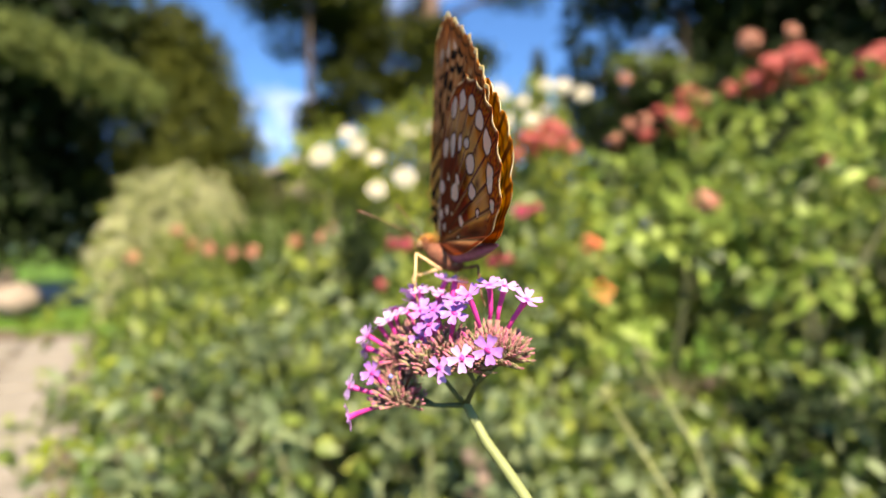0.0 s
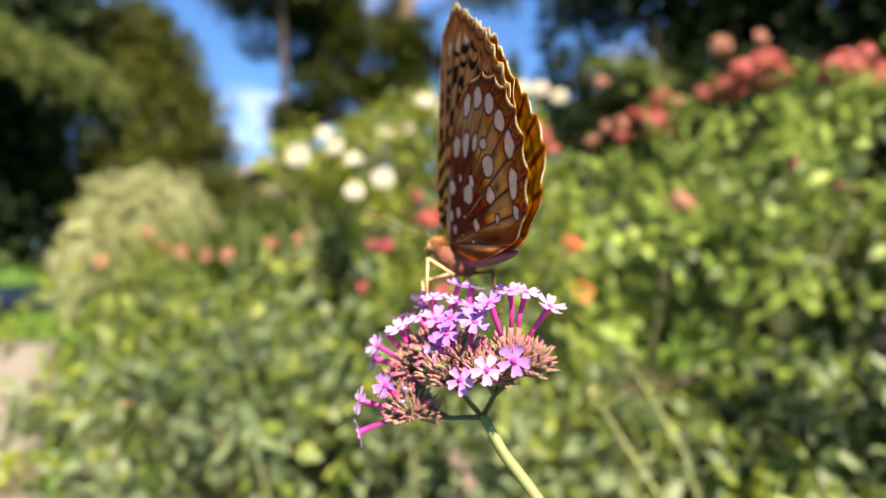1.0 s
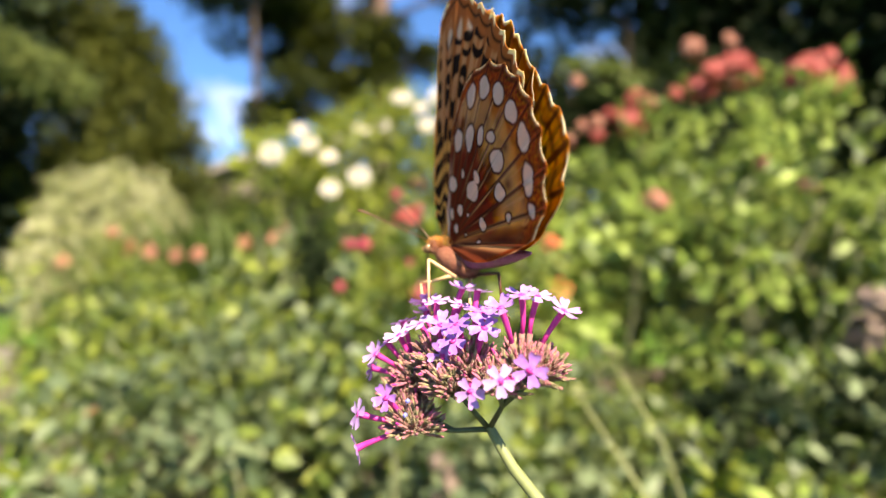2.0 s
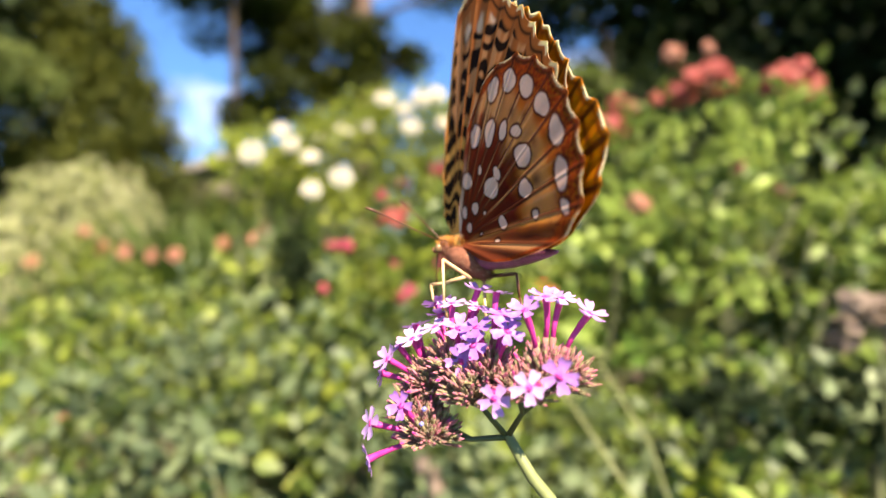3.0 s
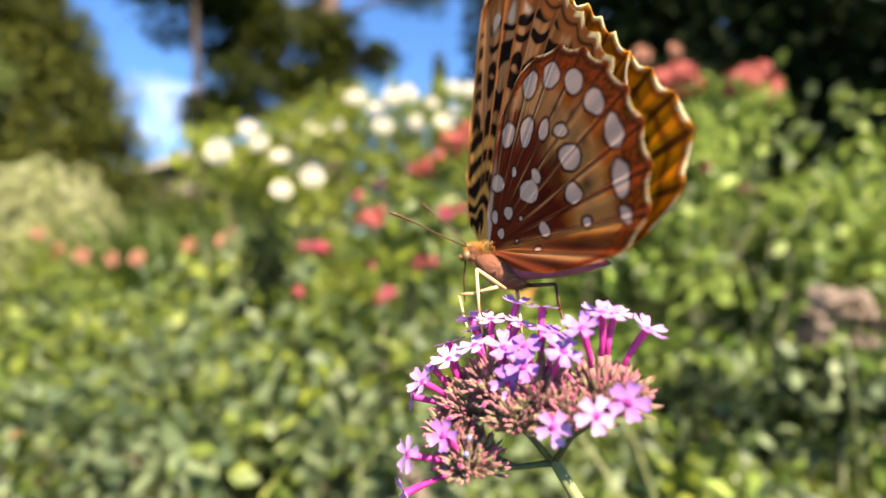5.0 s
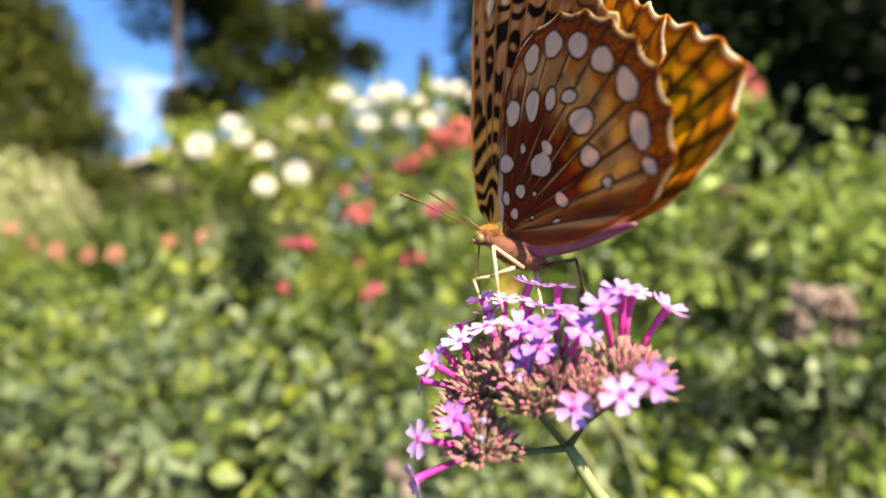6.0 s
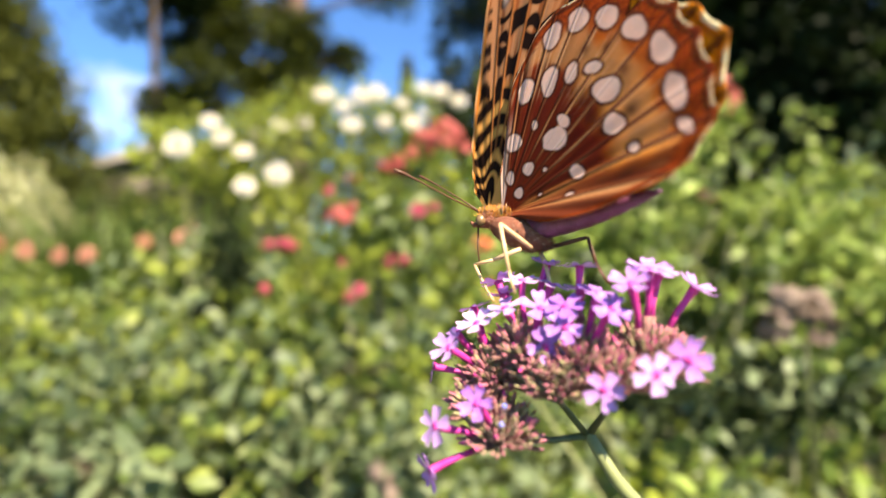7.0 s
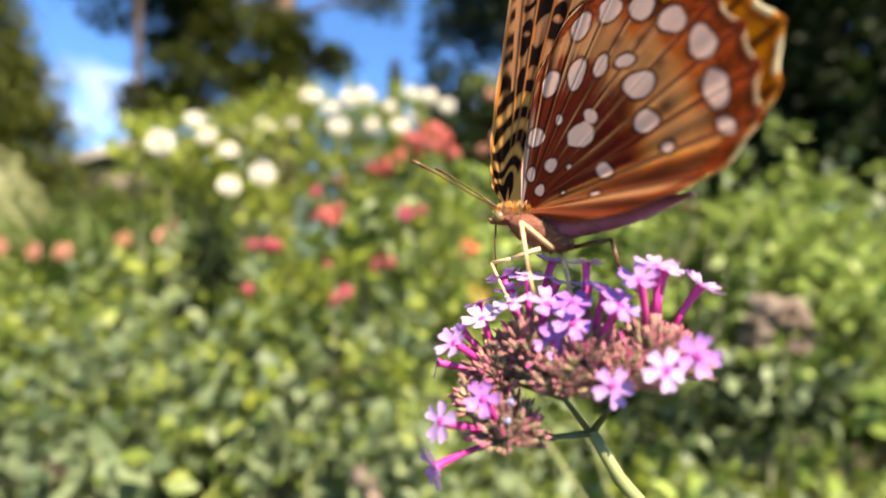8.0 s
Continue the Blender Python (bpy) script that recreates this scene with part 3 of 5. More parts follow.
def make_grass_clump(name, label, x, y, height, radius, count, seed):
    rng = np.random.default_rng(seed)
    c = thing(name, label, "ornamental grass", pose(x, y, 0))
    a = rng.uniform(0, 2 * np.pi, count)
    r = radius * np.sqrt(rng.uniform(0, 1, count))
    foot = np.stack([r * np.cos(a), r * np.sin(a), np.zeros(count)], 1)
    lean = np.stack([np.cos(a), np.sin(a), np.zeros(count)], 1) * rng.uniform(0.05, 0.5, (count, 1))
    h = height * rng.uniform(0.7, 1.1, count)
    blade = np.array([(-.006, 0, 0), (.006, 0, 0), (-.006, .5, .0), (.006, .5, .0), (-.003, .85, -.08), (.003, .85, -.08), (0, 1, -.16)])
    tri = np.array([(0, 1, 3), (0, 3, 2), (2, 3, 5), (2, 5, 4), (4, 5, 6)])
    way = unit(lean + np.array([0, 0, 1.0]))
    tagged(part("blades", leaf_mesh("blades", foot, way, unit(-lean + rng.normal(size=(count, 3)) * 0.1 + np.array([0, 0, 0.1])), h, GRASS, blade, tri), c), kind="stuff")


make_grass_clump("ornamental_grass", "tall arching green ornamental grass behind the roses", -0.85, 2.9, 1.25, 0.30, 1600, 21)
make_grass_clump("ornamental_grass", "tall arching green ornamental grass behind the roses", -1.35, 3.2, 1.15, 0.30, 1600, 22)
make_grass_clump("ornamental_grass", "tall arching green ornamental grass behind the roses", -0.35, 3.1, 1.2, 0.28, 1400, 23)


# ---- trees ----
def make_tree(name, label, foot, height, girth, lumps, mat, seed, size, gap, spray=8, lean=(0, 0), holes=0.0, template=SPRIG, tris=SPRIG_TRI, spread=2.2, low=0.1, bark=None, gaps=()):
    """A tapered trunk with limbs out to the lumps of the crown, which are made of many sprigs."""
    rng = np.random.default_rng(seed)
    t = thing(name, label, "tree", pose(*foot, 0))
    s = Shell()
    pts = [Vector((lean[0] * k + 0.06 * math.sin(5 * k + seed), lean[1] * k, height * k)) for k in (0, 0.12, 0.3, 0.5, 0.7, 0.88, 1.0)]
    s.tube(pts, [girth * q for q in (1.35, 1.0, 0.86, 0.7, 0.5, 0.28, 0.08)], 10)
    part("trunk", s.mesh("trunk", bark or BARK), t)
    at_all, way_all, face_all, size_all = [], [], [], []
    for lump in lumps:
        k = min(0.95, max(low, (lump[2] - 0.4 * abs(lump[0] - lean[0] * 0.5)) / height))
        root = Vector((lean[0] * k, lean[1] * k, height * k))
        end = Vector(lump[:3])
        limb = Shell()
        limb.tube([root, root.lerp(end, 0.5) + Vector((0, 0, 0.06 * (end - root).length)), end], [girth * 0.3, girth * 0.2, girth * 0.07], 6)
        for _ in range(3):
            tip = end + Vector((rng.uniform(-.8, .8) * lump[3], rng.uniform(-.8, .8) * lump[4], rng.uniform(-.6, .8) * lump[5]))
            limb.tube([root.lerp(end, 0.6), tip], [girth * 0.12, girth * 0.03], 5)
        part("limb", limb.mesh("limb", BARK), t)
        area = 4 * (lump[3] * lump[4] + lump[3] * lump[5] + lump[4] * lump[5])
        p, o = shell_points(rng, lump, int(area / gap ** 2), 0.35)
        if holes:
            keep = np.array([noise.noise(Vector(q) * (1.1 / gap ** 0.5 * 0.5) + Vector((seed, 0, 0))) > holes - 0.5 for q in p])
            p, o = p[keep], o[keep]
        if len(p):
            got = sprays(rng, p, o, spray, size * spread, size, 0.3)
            solid = np.ones(len(got[0]), dtype=bool)
            for x, z, r in gaps:
                solid &= np.hypot(got[0][:, 0] - x, got[0][:, 2] - z) > r
            got = [arr[solid] for arr in got]
            for store, arr in zip((at_all, way_all, face_all, size_all), got):
                store.append(arr)
    tagged(part("crown", leaf_mesh("crown", np.concatenate(at_all), np.concatenate(way_all), np.concatenate(face_all), np.concatenate(size_all), mat, template, tris, 1.7), t), kind="stuff")
    return t


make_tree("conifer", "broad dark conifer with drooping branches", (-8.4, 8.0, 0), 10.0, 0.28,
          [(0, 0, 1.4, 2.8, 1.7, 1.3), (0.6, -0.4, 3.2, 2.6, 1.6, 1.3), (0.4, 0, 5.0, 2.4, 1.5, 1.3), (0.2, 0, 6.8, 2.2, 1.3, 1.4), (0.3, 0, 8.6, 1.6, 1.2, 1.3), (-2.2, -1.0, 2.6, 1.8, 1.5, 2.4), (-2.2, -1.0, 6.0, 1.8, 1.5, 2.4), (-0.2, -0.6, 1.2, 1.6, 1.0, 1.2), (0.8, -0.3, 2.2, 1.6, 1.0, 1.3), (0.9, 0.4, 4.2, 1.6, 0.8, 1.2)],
          SHADE_DARK_LEAF, 31, 0.22, 0.21, spray=12)
make_tree("conifer", "conifer with long sunlit olive boughs", (-6.9, 6.6, 0), 6.5, 0.12,
          [(1.0, -.3, 3.80, 0.55, 0.4, 0.15), (1.5, -.3, 3.62, 0.5, 0.4, 0.15), (2.0, -.3, 3.42, 0.45, 0.4, 0.14), (2.45, -.3, 3.20, 0.42, 0.35, 0.12), (2.85, -.3, 3.0, 0.3, 0.3, 0.10), (-.4, 0, 5.2, 0.8, 0.6, 0.4)], BOUGH, 38, 0.11, 0.12, spray=9, low=0.62)
make_tree("conifer", "olive green conifer beside the lawn", (-5.4, 9.0, 0), 5.9, 0.16,
          [(0.2, 0, 1.0, 1.6, 1.3, 1.0), (0.3, 0, 2.1, 1.5, 1.2, 1.0), (0.3, 0, 3.3, 1.2, 1.0, 0.9), (0.1, 0, 4.4, 0.8, 0.8, 0.8), (1.2, -.2, 1.5, 1.1, 0.9, 0.9), (1.2, 0, 2.7, 0.8, 0.7, 0.6), (1.7, 0, 1.3, 0.8, 0.7, 0.8),
           (0.9, 0, 3.7, 0.8, 0.7, 0.5), (0.2, 0, 4.9, 0.8, 0.8, 0.5), (0.7, 0, 4.5, 0.6, 0.5, 0.3)], OLIVE, 32, 0.12, 0.15, spray=11)
make_tree("pine", "tall slender pine with open branches against the sky", (-2.65, 9.6, 0), 8.8, 0.085,
          [(0.1, 0, 6.9, 1.1, 0.8, 0.4), (0.6, 0, 6.0, 0.6, 0.5, 0.3), (-0.5, 0, 6.1, 0.5, 0.4, 0.25), (0.1, 0, 7.9, 1.1, 0.8, 0.6), (0.6, 0, 4.2, 0.4, 0.4, 0.3), (0.5, 0, 3.4, 0.6, 0.5, 0.35), (0.2, 0, 8.7, 1.1, .8, .6)],
          PINE, 33, 0.13, 0.12, holes=0.25)
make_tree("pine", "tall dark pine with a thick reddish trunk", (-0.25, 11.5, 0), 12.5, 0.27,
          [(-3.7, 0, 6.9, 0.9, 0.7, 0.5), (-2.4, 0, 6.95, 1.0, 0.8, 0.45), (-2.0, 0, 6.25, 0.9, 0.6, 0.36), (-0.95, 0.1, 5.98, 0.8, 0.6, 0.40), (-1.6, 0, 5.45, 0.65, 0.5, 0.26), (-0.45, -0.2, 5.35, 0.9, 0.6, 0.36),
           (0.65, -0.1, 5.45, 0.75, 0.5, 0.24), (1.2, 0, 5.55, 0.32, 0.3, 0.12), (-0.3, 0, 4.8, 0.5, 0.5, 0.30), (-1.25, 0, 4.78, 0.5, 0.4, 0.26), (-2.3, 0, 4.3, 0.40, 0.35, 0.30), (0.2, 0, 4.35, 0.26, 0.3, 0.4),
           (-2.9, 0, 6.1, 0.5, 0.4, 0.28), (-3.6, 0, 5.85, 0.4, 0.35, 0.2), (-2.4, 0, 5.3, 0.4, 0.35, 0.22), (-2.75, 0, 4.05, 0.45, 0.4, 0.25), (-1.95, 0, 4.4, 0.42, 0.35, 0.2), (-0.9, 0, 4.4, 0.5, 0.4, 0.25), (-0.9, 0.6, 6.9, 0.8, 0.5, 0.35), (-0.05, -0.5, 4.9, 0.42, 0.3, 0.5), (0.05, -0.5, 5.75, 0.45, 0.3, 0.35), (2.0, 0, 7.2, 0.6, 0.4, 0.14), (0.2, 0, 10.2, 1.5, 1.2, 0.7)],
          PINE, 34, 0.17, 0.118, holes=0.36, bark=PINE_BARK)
make_tree("cypress", "narrow green cypress in the distance", (3.0, 15.0, 0), 7.3, 0.12,
          [(0, 0, 2.5, 0.36, 0.36, 1.8), (0, 0, 4.6, 0.27, 0.27, 1.6), (0, 0, 6.1, 0.17, 0.17, 1.2)], CONIFER, 35, 0.10, 0.085, spread=0.9)
# the shade over this tree is put into its leaf colour, not cast
make_tree("shaded_tree", "large dense tree at the back of the garden, its leaves coloured near-black for shade", (4.2, 5.4, 0), 7.5, 0.25,
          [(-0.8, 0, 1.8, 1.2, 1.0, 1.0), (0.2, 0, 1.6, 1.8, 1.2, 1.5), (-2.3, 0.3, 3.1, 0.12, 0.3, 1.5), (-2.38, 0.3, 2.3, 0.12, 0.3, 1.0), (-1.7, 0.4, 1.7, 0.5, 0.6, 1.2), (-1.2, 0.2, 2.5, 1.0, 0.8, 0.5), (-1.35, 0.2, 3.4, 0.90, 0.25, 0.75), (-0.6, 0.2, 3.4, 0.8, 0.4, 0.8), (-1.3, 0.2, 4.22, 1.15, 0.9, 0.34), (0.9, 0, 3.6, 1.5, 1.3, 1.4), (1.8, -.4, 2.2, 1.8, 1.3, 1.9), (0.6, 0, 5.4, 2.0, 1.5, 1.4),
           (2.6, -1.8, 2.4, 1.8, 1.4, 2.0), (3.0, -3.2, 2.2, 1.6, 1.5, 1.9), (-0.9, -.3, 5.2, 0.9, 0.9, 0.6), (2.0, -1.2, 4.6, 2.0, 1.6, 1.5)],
          SHADE_DARK_LEAF, 36, 0.16, 0.168, spray=9, gaps=[(-2.29, 3.60, 0.19), (-1.99, 3.43, 0.21), (-1.52, 3.62, 0.17), (-1.36, 3.74, 0.13)])
make_tree("tree", "leafy green tree in front of the dark one", (2.4, 4.6, 0), 3.2, 0.04,
          [(-0.32, 0, 2.72, 0.20, 0.15, 0.06), (-0.05, 0.1, 2.66, 0.2, 0.15, 0.05), (-0.62, 0, 2.76, 0.15, 0.12, 0.05)], ROSE_LEAF, 37, 0.065, 0.10, template=LEAF, tris=LEAF_TRI, spread=1.1)
make_shrub("hedge", "dark green hedge at the back of the garden", "hedge",
           [(-3.6, 8.6, 0.9, 1.3, 0.6, 1.3), (-1.7, 8.4, 0.9, 1.2, 0.6, 1.65), (0.2, 8.6, 1.0, 1.4, 0.6, 1.95), (2.2, 8.8, 1.0, 1.4, 0.6, 1.95)], [CONIFER, ROSE_LEAF], 41,
           spray=8, spread=0.16, size=0.12, gap=0.17, weights=[0.7, 0.3], thin=0)

make_shrub("hedge", "dark clipped hedge along the side of the garden", "hedge",
           [(6.6, 7.2, 0.9, 1.7, 0.7, 1.3), (9.2, 4.6, 0.9, 1.2, 1.7, 1.3), (8.2, 6.2, 0.9, 1.2, 1.0, 1.3), (9.8, 1.2, 0.9, 1.0, 1.9, 1.3)], [CONIFER, ROSE_LEAF], 42,
           spray=8, spread=0.2, size=0.16, gap=0.23, weights=[0.8, 0.2], thin=0)


def make_bare_stem(points, radius):
    foot = Vector((points[0][0], points[0][1], 0))
    t = thing("bare_stem", "pale green bare verbena stem among the rose leaves", "stem", Matrix.Translation(foot), "bare stems")
    s = Shell()
    n = len(points)
    s.tube([Vector(p) - foot for p in points], [radius * (1 - 0.5 * k / (n - 1)) for k in range(n)], 8)
    part("stalk", s.mesh("stalk", TWIG_PALE), t)
    top = Vector(points[-1]) - foot
    rng = random.Random(int(radius * 1e6))
    for k in range(9):
        d = Vector((rng.uniform(-1, 1), rng.uniform(-1, 1), rng.uniform(0.1, 1))).normalized()
        seed = Shell()
        seed.tube([top, top + d * 0.006, top + d * 0.010], [0.0005, 0.0014, 0.0004], 6)
        part("seed", seed.mesh("seed", TWIG_PALE), t)


make_bare_stem([(0.30, 0.20, 0), (0.20, 0.23, 0.55), (0.143, 0.265, 0.80), (0.136, 0.275, 0.85), (0.105, 0.30, 0.905)], 0.0017)
make_bare_stem([(0.34, 0.26, 0), (0.24, 0.27, 0.60), (0.165, 0.31, 0.87), (0.145, 0.345, 0.92)], 0.0015)


DRY_PETAL = plain_material("dry_petal", (0.105, 0.078, 0.060), (0.20, 0.152, 0.125), 60.0, 0.8, translucent=0.2, random=0.4)
DRY_SPRAYS = [floret_head_mesh("dry_spray", [DRY_PETAL, DRY_PETAL], k + 30) for k in range(2)]


def make_dried_bloom(stalk, heads):
    foot = Vector((*stalk[0][:2], 0))
    t = thing("dried_flower", "faded brownish flower cluster drying on its stem", "flower", Matrix.Translation(foot), "dried flowers")
    s = Shell()
    s.tube([Vector(p) - foot for p in stalk], [0.003 - 0.0006 * k for k in range(len(stalk))], 8)
    part("stalk", s.mesh("stalk", TWIG), t)
    for k, (x, y, z, r) in enumerate(heads):
        part("bloom", DRY_SPRAYS[k % 2], t, "", Matrix.Translation(Vector((x, y, z)) - foot) @ pose(0, 0, 0, 50, 20 * k, 70 * k) @ Matrix.Scale(r, 4))


make_dried_bloom([(0.52, 0.42, 0), (0.49, 0.40, 0.5), (0.40, 0.35, 0.84), (0.375, 0.335, 0.92)],
                 [(0.345, 0.33, 0.955, 0.018), (0.376, 0.335, 0.948, 0.022), (0.396, 0.335, 0.928, 0.018), (0.345, 0.335, 0.932, 0.020)])
make_dried_bloom([(0.08, 0.50, 0), (0.07, 0.48, 0.4), (0.04, 0.44, 0.70), (0.031, 0.435, 0.775)],
                 [(0.028, 0.43, 0.81, 0.013), (0.033, 0.435, 0.79, 0.013), (0.029, 0.44, 0.768, 0.012)])


# ---- verbena ----
def petal_material():
    n = Nodes("lilac_petal")
    co = n.add("ShaderNodeTexCoord")
    gr = n.add("ShaderNodeTexGradient")
    gr.gradient_type = "SPHERICAL"
    mp = n.add("ShaderNodeMapping", Scale=(420, 420, 420))
    n.link(co.outputs["Object"], mp.inputs["Vector"])
    n.link(mp.outputs["Vector"], gr.inputs["Vector"])
    info = n.add("ShaderNodeObjectInfo")
    rim = n.ramp(info.outputs["Random"], [(0, (0.22, 0.072, 0.43)), (0.45, (0.38, 0.180, 0.56)), (1, (0.63, 0.49, 0.71))])
    col = n.ramp(gr.outputs["Fac"], [(0.0, (1, 1, 1)), (0.75, (0.8, 0.8, 0.8)), (0.9, (0, 0, 0))])
    mixed = n.blend(col, (0.45, 0.06, 0.42), rim)
    veins = n.noise(1500, 2)
    mixed = n.blend(0.25, mixed, n.ramp(veins, [(0.3, (0.24, 0.10, 0.44)), (0.7, (0.54, 0.38, 0.64))]))
    return n.surface(mixed, 0.5, n.bump(veins, 0.15, 0.0002), 0.3, mixed, spec=0.3)


LILAC = petal_material()
TUBE = plain_material("magenta_tube", (0.38, 0.014, 0.19), (0.60, 0.055, 0.33), 500.0, 0.5, translucent=0.25)
CALYX = plain_material("brownish_calyx", (0.150, 0.064, 0.066), (0.31, 0.170, 0.150), 1200.0, 0.95, 0.5, 0.0003, translucent=0.15, spec=0.1, random=0.6)
BUD_GREEN = plain_material("olive_calyx", (0.150, 0.135, 0.066), (0.33, 0.295, 0.170), 1200.0, 0.9, 0.5, 0.0003, translucent=0.15, spec=0.15, random=0.5)
BUD_PINK = plain_material("pink_bud", (0.34, 0.060, 0.140), (0.50, 0.19, 0.25), 1200.0, 0.85, 0.4, 0.0003, translucent=0.2, spec=0.2, random=0.5)
BUD_BLUE = plain_material("blue_violet_bud", (0.10, 0.12, 0.55), (0.24, 0.28, 0.75), 1500.0, 0.7)
STEM = plain_material("verbena_stem", (0.115, 0.140, 0.055), (0.165, 0.190, 0.080), 700.0, 0.6, 0.1, 0.0001)
BRANCH = plain_material("dark_green_branch", (0.036, 0.046, 0.018), (0.080, 0.092, 0.036), 300.0, 0.6, 0.4, 0.0002)
BUD_HAIR = plain_material("pale_hair", (0.26, 0.20, 0.15), (0.42, 0.34, 0.27), 900.0, 0.8, translucent=0.3)
MM = 0.001


def corolla_mesh(seed):
    """Five notched petals round a throat, about 4.8 mm across, facing +z."""
    rng = random.Random(seed)
    s = Shell()
    cup = rng.uniform(-0.15, 0.40)
    for k in range(5):
        a = k * 2 * math.pi / 5 + rng.uniform(-.10, .10)
        long, wide = rng.uniform(2.15, 2.60), rng.uniform(0.66, 0.84)
        verts = []
        for i, (u, h) in enumerate([(0.10, 0.40), (0.35, 0.62), (0.62, 0.90), (0.85, 1.0), (1.0, 0.66)]):
            for w in (-1, -0.5, 0, 0.5, 1):
                notch = 0.14 * (1 - abs(w)) if u == 1.0 else 0
                x, y = long * (u - notch - 0.05 * w * w * (u > 0.9)), wide * h * w
                z = 0.10 + cup * u * u * 1.4 + 0.16 * w * w * u - 0.10 * math.sin(2.6 * u) + rng.uniform(-.03, .03)
                verts.append((MM * (x * math.cos(a) - y * math.sin(a)), MM * (x * math.sin(a) + y * math.cos(a)), MM * z))
        s.grow(verts, [(5 * i + j, 5 * i + j + 1, 5 * i + j + 6, 5 * i + j + 5) for i in range(4) for j in range(4)])
    return s.mesh("corolla", LILAC)


def tube_mesh(length):
    s = Shell()
    bend = 0.06 * length
    s.tube([(0, 0, -length * MM), (bend * .6 * MM, 0, -length * .6 * MM), (bend * .4 * MM, 0, -length * .25 * MM), (0, 0, -0.12 * MM), (0, 0, 0.08 * MM)],
           [0.34 * MM, 0.38 * MM, 0.46 * MM, 0.55 * MM, 0.62 * MM], 10)
    s.tube([(0, 0, -(length + 1.8) * MM), (0, 0, -(length + 0.4) * MM), (0, 0, -(length - 0.9) * MM)], [0.30 * MM, 0.46 * MM, 0.46 * MM], 8, 1)
    return s.mesh("tube", [TUBE, CALYX])


def bud_mesh(body, tip, fat, long, seed):
    """A slender ribbed calyx with a rounded tip standing out of it, along +z."""
    s = Shell()
    rng = random.Random(seed)
    pts = [(0, 0, 0), (0, 0, 0.25 * long), (0.05, 0, 0.55 * long), (0.1, 0, 0.86 * long)]
    s.tube([tuple(MM * c for c in p) for p in pts], [MM * fat * q for q in (0.45, 0.8, 1.0, 0.78)], 7)
    pts = [(0.08, 0, 0.74 * long), (0.1, 0, 0.9 * long), (0.12, 0, 1.02 * long), (0.13, 0, 1.07 * long)]
    s.tube([tuple(MM * c for c in p) for p in pts], [MM * fat * q for q in (0.72, 0.74, 0.5, 0.12)], 7, 1)
    for k in range(4):
        a = k * math.pi / 2 + seed
        x, y = MM * fat * 0.8 * math.cos(a), MM * fat * 0.8 * math.sin(a)
        s.tube([(x, y, MM * long * 0.66), (x * 1.05 + 0.1 * MM, y * 1.05, MM * long * 0.97)], [MM * 0.14, MM * 0.03], 4)
    for k in range(46):
        a, h = rng.uniform(0, 6.283), rng.uniform(0.15, 0.9) * long
        x, y = math.cos(a), math.sin(a)
        r, q = fat * 0.75, fat * 0.8 + rng.uniform(0.12, 0.45)
        s.grow([(MM * (r * x - 0.03 * y), MM * (r * y + 0.03 * x), MM * h), (MM * (r * x + 0.03 * y), MM * (r * y - 0.03 * x), MM * h), (MM * q * x, MM * q * y, MM * (h + 0.2))], [(0, 1, 2)], 2)
    return s.mesh("bud", [body, tip, BUD_HAIR])


COROLLAS = [corolla_mesh(k) for k in range(6)]
TUBES = [tube_mesh(q) for q in (3.8, 5.2, 6.6)]
BUD_MATS = [CALYX, BUD_GREEN, BUD_PINK, TUBE, BUD_HAIR]
BUD_KINDS = [(0, 2, 0.27, 4.4, 1), (0, 0, 0.25, 3.9, 2), (1, 2, 0.26, 4.3, 3), (1, 1, 0.24, 3.7, 4), (1, 0, 0.27, 4.6, 5), (2, 2, 0.26, 4.0, 6), (2, 3, 0.31, 4.8, 7)]
BUDS = [bud_mesh(BUD_MATS[p], BUD_MATS[q], fat, long, seed) for p, q, fat, long, seed in BUD_KINDS]
NODE = Vector((0.0055, 0.0845, 0.9700))       # where the stem forks

FORK = Vector((-0.0015, 0.0, 0.0026))

# each cyme: where its branch bends, its heart, the size of its bud dome, and its open florets: place in mm from the node, and how
# far each turns from the line of its tube towards the light in front of the head
LOWER_LEFT_CYME = ((-7.0, 0.0, 2.2), (-13.6, 0.2, 3.0), 4.6, [(-17.7, -2.4, 8.7, 0.9), (-22.1, -0.2, 5.6, 0.45), (-22.3, 1.3, -0.3, 0.38)])
LOWER_BACK_CYME = ((-7.0, 0.0, 2.2), (-15.2, 3.4, 5.6), 3.0, [])
LEFT_CYME = ((-5.5, 0.0, 7.0), (-12.6, 4.0, 9.4), 4.8, [(-15.6, 3.3, 17.0, 0.35), (-14.8, 6.6, 18.6, 0.0), (-19.5, 3.0, 14.1, 0.4), (-20.2, 7.3, 10.8, 0.1), (-17.6, 5.6, 15.5, 0.2)])
BACK_CYME = ((-5.5, 0.0, 7.0), (-9.4, 1.2, 12.4), 4.8, [(-11.3, 6.4, 22.0, 0.05), (-9.4, 2.8, 22.4, 0.4), (-12.2, 2.0, 19.0, 0.35), (-9.2, -2.0, 19.3, 0.4), (-5.7, 1.6, 21.9, 0.35), (-4.9, 4.4, 24.3, 0.42), (-9.0, -3.1, 14.8, 0.8), (-10.8, 5.0, 20.4, 0.1)])
